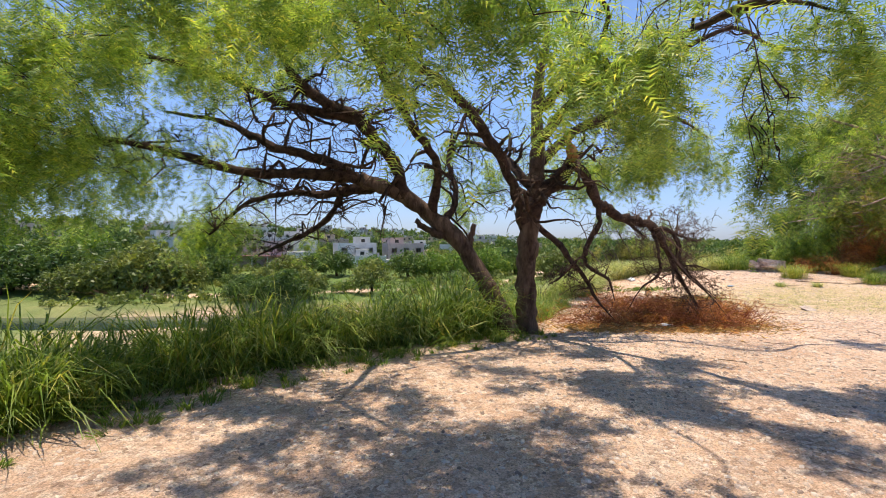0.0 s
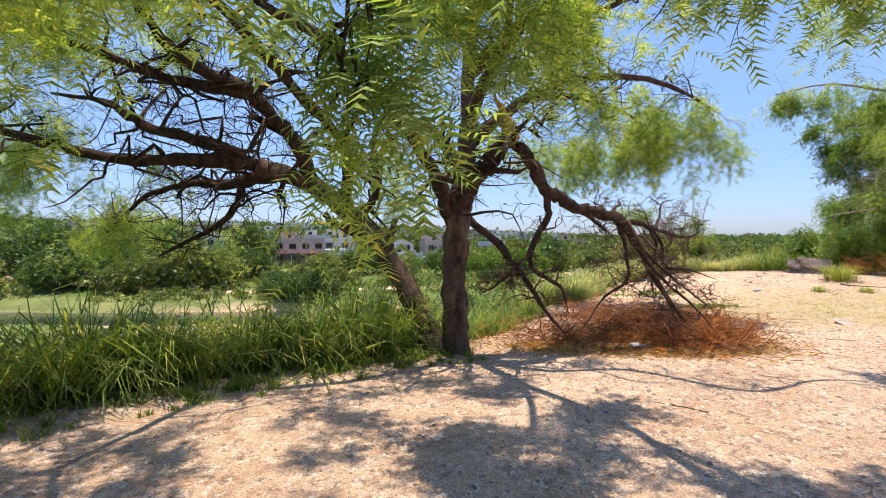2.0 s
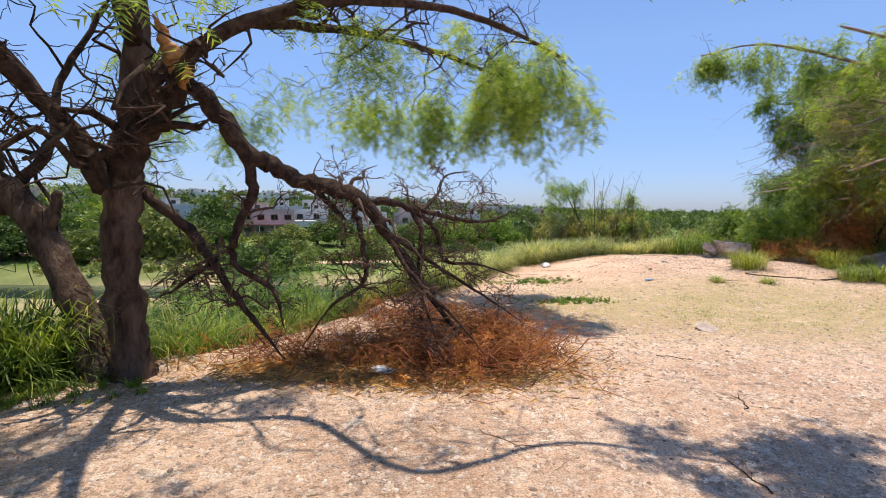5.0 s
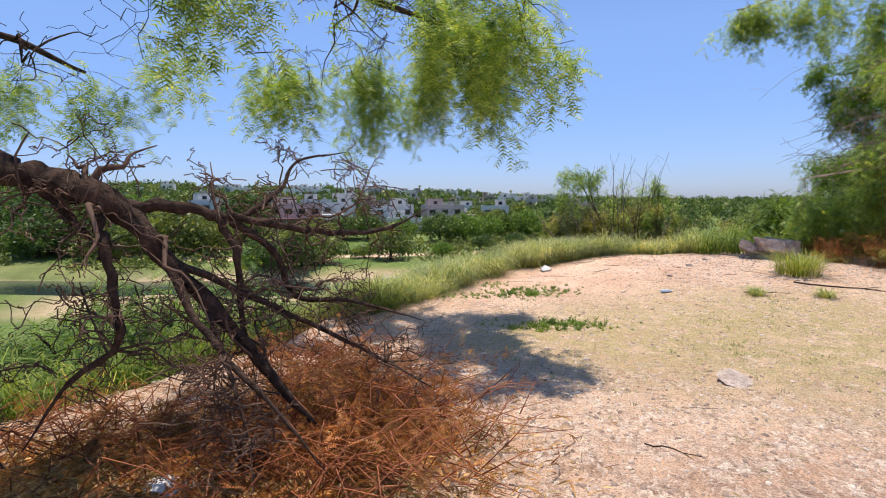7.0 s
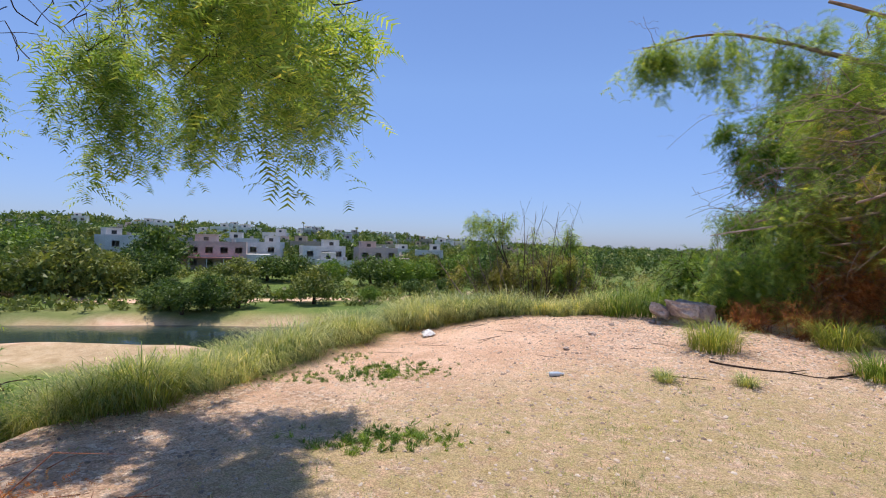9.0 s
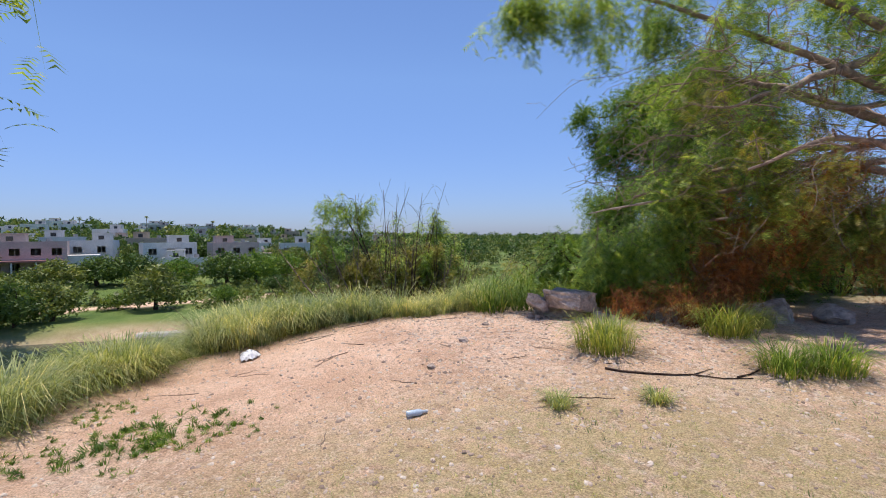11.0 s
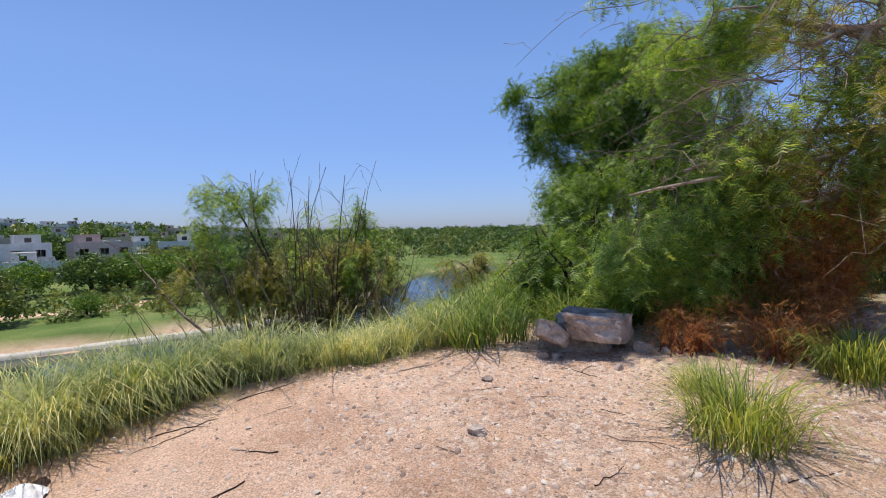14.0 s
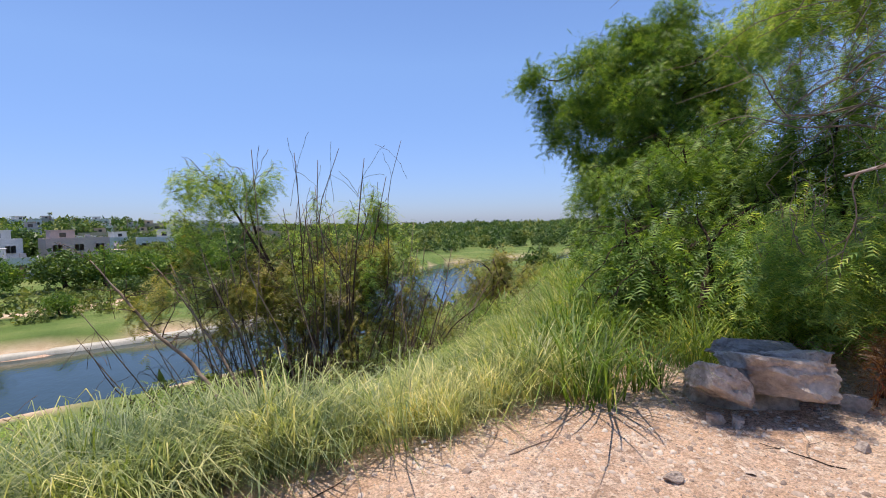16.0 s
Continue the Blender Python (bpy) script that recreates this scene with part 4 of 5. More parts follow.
low_willow(4.5, 29.5, 45, 2.6, 1.9, 300, LEAF, "green shrub low on the slope")
low_willow(1.5, 30.5, 46, 2.6, 1.9, 300, LEAF, "green shrub low on the slope")
low_willow(7.5, 33.0, 47, 2.8, 2.0, 300, LEAF, "green shrub low on the slope")
low_willow(0.6, 12.2, 52, 1.5, 1.4, 200, LEAF_DARK, "dark green shrub below the tree")
low_willow(-1.6, 12.8, 53, 1.6, 1.5, 200, LEAF_DARK, "dark green shrub below the tree")
low_willow(1.8, 14.2, 48, 1.3, 1.2, 180, LEAF_DARK, "dark low shrub below the tree")

low_willow(1.2, 13.2, 61, 1.6, 1.2, 200, LEAF_DARK, "dark green shrub below the tree")
low_willow(-0.6, 15.4, 62, 2.8, 1.7, 260, LEAF_DARK, "tall dark green shrub low on the slope")
low_willow(-3.0, 14.4, 63, 2.8, 1.8, 260, LEAF_DARK, "tall dark green shrub low on the slope")


# ---- grass ----
def blade_tuft(rng, n, h, spread, lean=0.5, w=0.006):
    """A tuft of bent tapering blades."""
    V, F = [], []
    for k in range(n):
        a = rng.uniform(0, 6.283)
        r = spread * rng.uniform(0, 1) ** 0.7
        b = np.array([math.cos(a) * r, math.sin(a) * r, -0.03])
        a2 = a + rng.normal(0, 0.6)
        d = np.array([math.cos(a2), math.sin(a2), 0])
        s = np.array([-d[1], d[0], 0]) * w * rng.uniform(0.7, 1.4)
        L, o = h * rng.uniform(0.5, 1.1), lean * rng.uniform(0.2, 1.3)
        p1 = b + d * L * o * 0.22 + np.array([0, 0, L * 0.5])
        p2 = b + d * L * o * 0.65 + np.array([0, 0, L * (0.86 - 0.12 * o)])
        p3 = b + d * L * o * 1.05 + np.array([0, 0, L * (0.98 - 0.42 * o)])
        i = len(V)
        V += [b - s, b + s, p1 - s * 0.9, p1 + s * 0.9, p2 - s * 0.6, p2 + s * 0.6, p3]
        F += [[i, i + 1, i + 3], [i, i + 3, i + 2], [i + 2, i + 3, i + 5], [i + 2, i + 5, i + 4], [i + 4, i + 5, i + 6]]
    return np.array(V), np.array(F)


GR = np.random.default_rng(77)
TUFTS = [blade_tuft(GR, 52, 0.8, 0.2, 1.1, 0.0065) for _ in range(6)]
TUFTS_STIFF = [blade_tuft(GR, 60, 0.78, 0.22, 0.95, 0.005) for _ in range(6)]
TUFTS_FAR = [blade_tuft(GR, 20, 0.8, 0.25, 0.9, 0.014) for _ in range(6)]
TURF = [blade_tuft(GR, 9, 0.06, 0.06, 0.9, 0.0025) for _ in range(5)]
WEEDS = [blade_tuft(GR, 26, 0.2, 0.1, 1.0, 0.009) for _ in range(4)]


def scatter_grass(name, pts, scale, mat, templates, label, tilt=0.12):
    rng = np.random.default_rng(len(pts))
    pts = np.asarray(pts)
    z = land(pts[:, 0], pts[:, 1])
    s = Soup()
    which = rng.integers(0, len(templates), len(pts))
    sc = np.asarray(scale) * rng.uniform(0.6, 1.2, len(pts)) * (1 + 0.3 * waves(pts[:, 0] * 3.1 + 2, pts[:, 1] * 3.1))
    for w in range(len(templates)):
        k = which == w
        if k.any():
            s.stamp(*templates[w], np.c_[pts[k], z[k]], rots(rng, k.sum(), tilt), sc[k])
    tagged(new(name, s.mesh(name, mat)), label, "grass", kind="stuff")


def along_edge(rng, a, b, n, lo, hi, power=1.0):
    """Random points beyond the plateau's edge between two of its corners."""
    L = EDGE[a:b + 1]
    seg = np.hypot(*(L[1:] - L[:-1]).T)
    t = rng.uniform(0, seg.sum(), n)
    cum = np.r_[0, np.cumsum(seg)]
    i = np.clip(np.searchsorted(cum, t) - 1, 0, len(seg) - 1)
    f = (t - cum[i]) / seg[i]
    P = L[i] + (L[i + 1] - L[i]) * f[:, None]
    d = (L[i + 1] - L[i]) / seg[i][:, None]
    nrm = np.stack([-d[:, 1], d[:, 0]], -1)
    return P + nrm * (lo + (hi - lo) * rng.uniform(0, 1, n) ** power)[:, None]


def build_grass():
    rng = np.random.default_rng(15)
    P = along_edge(rng, 2, 7, 700, -0.1, 2.8, 1.3)
    scatter_grass("slope_grass", P, np.where(P[:, 0] > -4.5, 1.3, 1.05), GRASS, TUFTS, "tall green grass along the bank's edge", 0.28)
    scatter_grass("slope_straw", along_edge(rng, 2, 7, 330, 0.1, 2.6), 1.05, GRASS_PALE, TUFTS, "straw-coloured blades among the bank grass", 0.2)
    P = np.concatenate([along_edge(rng, 10, 13, 240, -0.15, 1.5, 1.2), along_edge(rng, 13, 16, 330, -0.2, 1.6, 1.2), along_edge(rng, 16, 18, 160, 0.1, 2.0)])
    scatter_grass("edge_grass", P, 0.74, GRASS_PALE, TUFTS_STIFF, "tall straw-green grass at the bank's edge", 0.16)
    P = np.concatenate([along_edge(rng, 10, 13, 160, 0.0, 1.6), along_edge(rng, 13, 16, 160, 0.3, 1.8), along_edge(rng, 16, 18, 260, 0.2, 3.0)])
    scatter_grass("green_edge_grass", P, 0.78, GRASS, TUFTS, "green grass among the straw at the edge", 0.16)
    scatter_grass("lower_grass", along_edge(rng, 2, 6, 420, 2.5, 8.0), 1.6, GRASS, TUFTS_FAR, "tall grass lower on the slope", 0.25)
    scatter_grass("bank_grass", along_edge(rng, 3, 19, 2000, 2.0, 15.0), 1.1, GRASS, TUFTS_FAR, "rough grass on the slope")
    P = np.c_[rng.uniform(14, 30, 700), rng.uniform(19.5, 34, 700)]
    P = P[P[:, 0] + 0.5 * P[:, 1] > 25]
    scatter_grass("shade_grass", P, 0.9, GRASS, TUFTS_FAR, "rough grass in the shade of the trees")
    P = np.c_[rng.uniform(11.4, 16.5, 260), rng.uniform(19.7, 24.5, 260)]
    scatter_grass("rock_grass", P, 0.95, GRASS, TUFTS, "green grass crowding behind the rock")
    scatter_grass("brush_grass", along_edge(rng, 6, 9, 300, 0.1, 4.5), 1.0, GRASS, TUFTS, "tall grass behind the dry brush")
    # thin dry turf
    P = np.c_[rng.normal(10.0, 2.2, 4200), rng.normal(13.0, 1.5, 4200)]
    d, s, _ = seg_dist(P, EDGE)
    P = P[(s < 0) & (waves(P[:, 0] * 2.3, P[:, 1] * 2.3) + rng.normal(0, 0.5, len(P)) > -0.3)]
    scatter_grass("short_turf", P, 0.85, GRASS_PALE, TURF, "thin dry short turf", 0.3)
    # low weeds, on the open soil and along the near side of the bank
    P = np.concatenate([
                        along_edge(rng, 2, 7, 560, -1.2, 0.4, 0.6), rng.normal((0.8, 8.3), (0.45, 0.2), (60, 2))])
    Q = np.concatenate([rng.normal((6.7, 16.0), (0.4, 0.26), (150, 2)), rng.normal((7.0, 13.5), (0.4, 0.16), (120, 2)), rng.normal((5.6, 15.6), (0.35, 0.25), (50, 2)), rng.normal((5.95, 17.0), (0.2, 0.2), (30, 2))])
    scatter_grass("creeping_weed", Q, 0.34, LEAF_DARK, WEEDS, "flat patches of dark creeping weed on pale soil", 0.5)
    scatter_grass("low_weed", P, 0.65, GRASS, WEEDS, "low green weeds on bare soil", 0.3)


build_grass()


def grass_tuft(x, y, size, mat, label, seed, group="grass tufts on open soil"):
    """One clump that stands alone."""
    rng = np.random.default_rng(seed)
    z = land1(x, y)
    ob = empty("grass_tuft", (x, y, z), label, "grass tuft", group)
    s = Soup()
    v, f = blade_tuft(rng, int(420 * size), 0.62 * size, 0.34 * size, 1.1, 0.0045)
    s.add(v + (x, y, z), f)
    tagged(part_mesh("blade", s.mesh("blade", mat), ob), kind="stuff")
    s = Soup()
    v, f = blade_tuft(rng, int(90 * size), 0.3 * size, 0.4 * size, 1.6, 0.0045)
    s.add(v + (x, y, z), f)
    tagged(part_mesh("dead_blade", s.mesh("dead_blade", LEAF_OLIVE), ob, "dry straw blades at the foot"), kind="stuff")


grass_tuft(12.0, 16.65, 1.0, TUFT_LEAF, "large yellow-green tuft of arching grass", 1)
grass_tuft(14.3, 16.9, 1.05, TUFT_LEAF, "yellow-green grass tuft beneath the dead leaves", 2)
grass_tuft(13.55, 15.35, 0.75, GRASS, "small dark green grass tuft in shade", 3)
grass_tuft(14.1, 15.2, 0.8, GRASS, "small dark green grass tuft in shade", 4)
grass_tuft(12.6, 17.4, 0.55, GRASS_PALE, "small pale grass tuft near the rock", 5)
grass_tuft(10.6, 15.3, 0.35, GRASS_PALE, "very small pale grass tuft on soil", 6)
grass_tuft(11.6, 15.1, 0.35, GRASS_PALE, "very small pale grass tuft on soil", 7)
grass_tuft(15.2, 17.2, 0.6, GRASS_PALE, "small grass tuft among shaded stones", 8)
ER = np.random.default_rng(64)
for k, (x, y) in enumerate(np.concatenate([along_edge(ER, 10, 17, 42, 0.15, 0.95), along_edge(ER, 10, 12, 18, 0.0, 1.2), along_edge(ER, 12, 14, 16, -0.1, 0.6)])):
    kind = int(ER.integers(0, 3))
    grass_tuft(x, y, ER.uniform(0.8, 1.2) if k < 42 else ER.uniform(1.1, 1.5), (GRASS_PALE, TUFT_LEAF, GRASS_PALE)[kind], ("straw-pale clump of tall arching grass", "yellow-green clump of tall arching grass", "straw-pale clump of tall arching grass")[kind] + " on the bank's edge", 300 + k, "grass clumps along the bank")


# ---- stones and small things ----
def stone_template(rng, sides=6):
    a = np.linspace(0, 6.283, sides, endpoint=False) + rng.normal(0, 0.15, sides)
    r = rng.uniform(0.65, 1.15, sides)
    lo = np.c_[np.cos(a) * r, np.sin(a) * r * 0.75, np.full(sides, -0.25)]
    hi = np.c_[np.cos(a) * r * 0.75, np.sin(a) * r * 0.55, rng.uniform(0.18, 0.42, sides)]
    F = []
    for i in range(sides):
        j = (i + 1) % sides
        F += [[i, j, sides + j], [i, sides + j, sides + i]]
    F += [[sides, sides + k, sides + k + 1] for k in range(1, sides - 1)]
    return np.concatenate([lo, hi]), np.array(F)


def build_gravel():
    rng = np.random.default_rng(4)
    T = [stone_template(rng) for _ in range(8)]
    n = 90000
    P = np.c_[rng.uniform(-5, 14.5, n), rng.uniform(1.0, 20.5, n)]
    d, s, _ = seg_dist(P, EDGE)
    turf = np.exp(-(((P[:, 0] - 10.2) / 3.6) ** 2 + ((P[:, 1] - 13.2) / 2.2) ** 2) ** 2)
    keep = np.where(P[:, 1] > 15, 0.4 + 0.9 * sm(P[:, 0], 8.5, 10.5), 1.0) * (1 - 0.7 * turf) * np.clip(0.65 + 0.5 * waves(P[:, 0] * 1.1, P[:, 1] * 1.1), 0.15, 1)
    P = P[(s < 0) & (rng.uniform(0, 1, n) < keep)]
    z = land(P[:, 0], P[:, 1])
    soup = Soup()
    which = rng.integers(0, len(T), len(P))
    size = 0.008 + 0.026 * rng.uniform(0, 1, len(P)) ** 3
    for w in range(len(T)):
        k = which == w
        soup.stamp(*T[w], np.c_[P[k], z[k] + 0.002], rots(rng, k.sum(), 0.2), size[k])
    # coarser rubble on the rise by the rock
    m = 1500
    Q = np.c_[rng.normal(11.0, 1.5, m), rng.normal(17.2, 1.7, m)]
    d, s, _ = seg_dist(Q, EDGE)
    Q = Q[(s < 0) & (d > 0.2)]
    zq = land(Q[:, 0], Q[:, 1])
    which = rng.integers(0, len(T), len(Q))
    size = 0.010 + 0.032 * rng.uniform(0, 1, len(Q)) ** 4
    for w in range(len(T)):
        k = which == w
        soup.stamp(*T[w], np.c_[Q[k], zq[k] + 0.002], rots(rng, k.sum(), 0.25), size[k])
    tagged(new("gravel", soup.mesh("gravel", STONE)), "pale flat pebbles strewn over the soil", "gravel", kind="stuff")


build_gravel()


def boulder(name, loc, size, seed, label, mat=ROCK, flat=1.0, cuts=7, turn=0.0):
    """A rock: a ball cut by random planes into flat weathered faces."""
    rng = np.random.default_rng(seed)
    bm = bmesh.new()
    bmesh.ops.create_icosphere(bm, subdivisions=4, radius=1)
    for _ in range(cuts):
        nrm = Vector(rng.normal(0, 1, 3) * (1, 1, flat)).normalized()
        off = rng.uniform(0.45, 0.72)
        for v in bm.verts:
            h = v.co.dot(nrm) - off
            if h > 0:
                v.co -= nrm * h * 0.96
    for v in bm.verts:
        q = v.co * 2.2 + Vector((seed, 0, 0))
        layer = 0.03 * math.sin(v.co.z * 22 + 2 * noise.noise(q))
        v.co *= 1 + 0.10 * noise.noise(q) + 0.05 * noise.noise(q * 3.1) + layer
    bm.transform(pose(*loc, 0, 0, turn) @ Matrix.Diagonal((*size, 1)))
    return part_mesh(name, bm_mesh(name, bm, mat), None), bm


def slab_plate(loc, size, seed, tilt, turn):
    """A broken block: a subdivided box, chipped and layered."""
    bm = bmesh.new()
    bmesh.ops.create_cube(bm, size=2)
    bmesh.ops.subdivide_edges(bm, edges=bm.edges[:], cuts=13, use_grid_fill=True)
    rng = np.random.default_rng(seed)
    cutters = [(Vector(rng.normal(0, 1, 3) * (1, 1, 0.6)).normalized(), rng.uniform(0.8, 1.12)) for _ in range(8)]
    for v in bm.verts:
        p = v.co.copy()
        for nrm, off in cutters:
            h = p.dot(nrm) - off
            if h > 0:
                p -= nrm * h
        q = p * 1.6 + Vector((seed * 3.1, 0, 0))
        step = round((p.z + 0.25 * noise.noise(q)) * 3) / 3
        side = max(abs(p.x), abs(p.y))
        k = 1 + 0.10 * noise.noise(q) + 0.06 * noise.noise(q * 3.3) + 0.03 * noise.noise(q * 8) + (0.07 * math.sin(step * 9) if side > 0.8 else 0)
        v.co = Vector((p.x * k, p.y * k, p.z * (1 + 0.18 * noise.noise(q * 1.4)) + 0.10 * noise.noise(q * 2.5)))
    bm.transform(pose(*loc, tilt[0], tilt[1], turn) @ Matrix.Diagonal((size[0] * 0.72, size[1] * 0.7, size[2] * 0.86, 1)))
    return bm


def rock_ledge():
    """The broken limestone slab at the edge: split plates over a hollow, with rubble."""
    x, y = 12.45, 18.95
    z = land1(x, y)
    ob = empty("rock_ledge", (x, y, z), "weathered pale limestone slab cracked and undercut", "rock")
    specs = [("plate", (12.20, 19.06, z + 0.25), (0.27, 0.40, 0.15), 3, (-12, 12), -34), ("plate", (12.58, 18.92, z + 0.28), (0.44, 0.50, 0.17), 8, (-12, 8), -30), ("plate", (12.98, 18.93, z + 0.24), (0.38, 0.46, 0.20), 12, (-12, -4), -40),
             ("base", (12.62, 19.12, z + 0.08), (0.60, 0.30, 0.20), 15, (0, 0), -28), ("cap", (12.9, 19.2, z + 0.39), (0.5, 0.26, 0.09), 19, (-6, 6), -30)]
    for name, loc, size, seed, tilt, turn in specs:
        part_mesh(name, bm_mesh(name, slab_plate(loc, size, seed, tilt, turn), ROCK if name != "cap" else ROCK_DARK), ob)
    for k, (loc, size) in enumerate([((11.98, 18.95, z + 0.03), (0.09, 0.07, 0.06)), ((12.08, 18.86, z + 0.02), (0.11, 0.05, 0.05)), ((12.4, 18.2, z + 0.02), (0.05, 0.05, 0.04)), ((13.15, 18.55, z + 0.04), (0.13, 0.10, 0.08)), ((13.3, 18.35, z + 0.03), (0.07, 0.06, 0.05))]):
        part_mesh("rubble", bm_mesh("rubble", slab_plate(loc, size, 40 + k, (10 * k, 5), 37 * k), ROCK), ob)


ROCK_DARK = two_tone("dark_limestone", (0.19, 0.165, 0.15), (0.46, 0.40, 0.35), 5.0, 0.9, 0.03, 25.0)
rock_ledge()
for k, (x, y, sx, sy, sz, word) in enumerate([(16.0, 17.6, 0.55, 0.4, 0.35, "pale rock in the shade of dead leaves"), (16.7, 17.2, 0.4, 0.35, 0.3, "pale rock in the shade of dead leaves"),
                                              (8.57, 11.45, 0.24, 0.17, 0.07, "flat grey stone lying on turf"), (7.3, 19.0, 0.10, 0.08, 0.05, "dark stone on pale soil"),
                                              (10.3, 17.6, 0.09, 0.07, 0.05, "small pale stone on soil"), (11.0, 18.6, 0.07, 0.06, 0.05, "small pale stone on soil"), (9.6, 16.7, 0.08, 0.06, 0.04, "small pale stone on soil")]):
    ob, _ = boulder("stone", (x, y, land1(x, y) + sz * 0.35), (sx, sy, sz), 70 + k, "", ROCK if k != 3 else BARK_DARK, 1.4, 8, k * 40)
    tagged(ob, word, "stone", "loose stones")


def stick_or_shadow(x, y, turn, length, r, seed, label, mat=TWIG):
    rng = np.random.default_rng(seed)
    a = radians(turn)
    n = 7
    t = np.linspace(0, 1, n)
    px = x + math.cos(a) * length * t + rng.normal(0, 0.03 * length, n)
    py = y + math.sin(a) * length * t + rng.normal(0, 0.03 * length, n)
    pz = land(px, py) + r * 0.8
    s = Soup()
    s.tube(np.c_[px, py, pz], r * (1 - 0.6 * t), 5)
    k = int(rng.integers(2, n - 2))
    b = a + rng.choice((-0.7, 0.7))
    q = np.linspace(0, 1, 4)
    qx, qy = px[k] + math.cos(b) * length * 0.25 * q, py[k] + math.sin(b) * length * 0.25 * q
    s.tube(np.c_[qx, qy, land(qx, qy) + r * 0.6], r * 0.5 * (1 - 0.6 * q), 4)
    tagged(new("stick_or_shadow", s.mesh("stick_or_shadow", mat)), label, "stick", "fallen sticks")


# two dark rods that stand in for the shadow line of a branch
stick_or_shadow(11.5, 15.95, -25, 1.6, 0.016, 90, "long dark rod in place of a branch shadow beside grass tufts", BARK_DARK)
stick_or_shadow(12.9, 15.4, 12, 1.2, 0.013, 91, "dark rod in place of a branch shadow beside grass tufts", BARK_DARK)
SR = np.random.default_rng(92)
for k in range(46):
    sx, sy = SR.uniform(6.5, 12.5), SR.uniform(15.2, 19.8)
    if k > 32:
        sx, sy = SR.uniform(3.0, 9.0), SR.uniform(4.5, 11)
    stick_or_shadow(sx, sy, SR.uniform(0, 360), SR.uniform(0.12, 0.6), SR.uniform(0.003, 0.007), 100 + k, "thin dry twig on the soil", BARK_DARK if k % 2 else TWIG)


def crumpled(name, loc, size, seed, mat, label, category):
    """Thin crumpled litter."""
    rng = np.random.default_rng(seed)
    bm = bmesh.new()
    bmesh.ops.create_grid(bm, x_segments=18, y_segments=14, size=1)
    for v in bm.verts:
        v.co.z = 0.55 * noise.noise(Vector((v.co.x * 1.7 + seed, v.co.y * 1.9, 0))) + 0.4 * noise.noise(Vector((v.co.x * 4, v.co.y * 4, seed))) + 0.5
        k = 1 - 0.35 * v.co.length_squared / 2 + 0.25 * noise.noise(Vector((v.co.y * 1.5, seed, v.co.x * 1.5)))
        v.co.x *= k
        v.co.y *= k
        v.co.z *= max(0.1, 1.25 - v.co.length_squared * 0.8)
    geom = bmesh.ops.solidify(bm, geom=bm.faces[:], thickness=0.03)
    bm.transform(pose(*loc, 0, 0, seed * 31) @ Matrix.Diagonal((*size, 1)))
    tagged(part_mesh(name, bm_mesh(name, bm, mat), None), label, category)


crumpled("plastic_bag", (7.25, 18.75, land1(7.25, 18.75) + 0.005), (0.24, 0.17, 0.22), 3, PLASTIC, "crumpled white plastic bag on the soil", "bag")
crumpled("plastic_wrapper", (4.1, 8.95, land1(4.1, 8.95) + 0.02), (0.20, 0.12, 0.12), 5, PLASTIC, "crumpled whitish wrapper in dry leaves", "litter")


def bottle(x, y):
    z = land1(x, y) + 0.033
    s = Soup()
    s.tube([(x - 0.09, y, z), (x - 0.08, y, z), (x + 0.05, y + 0.02, z), (x + 0.08, y + 0.026, z), (x + 0.11, y + 0.03, z)], [0.028, 0.032, 0.032, 0.014, 0.013], 10)
    ob = empty("plastic_bottle", (x, y, z), "small clear-blue plastic bottle lying on turf", "bottle")
    part_mesh("bottle_body", s.mesh("bottle_body", BOTTLE, True), ob)
    s = Soup()
    s.tube([(x + 0.11, y + 0.03, z), (x + 0.128, y + 0.0325, z)], [0.016, 0.016], 10)
    part_mesh("cap", s.mesh("cap", PLASTIC), ob, "white cap")


BOTTLE = two_tone("pale_blue_plastic", (0.45, 0.58, 0.72), (0.6, 0.72, 0.85), 20.0, 0.2, 0.0, 60.0, 0.5)
bottle(9.16, 15.5)


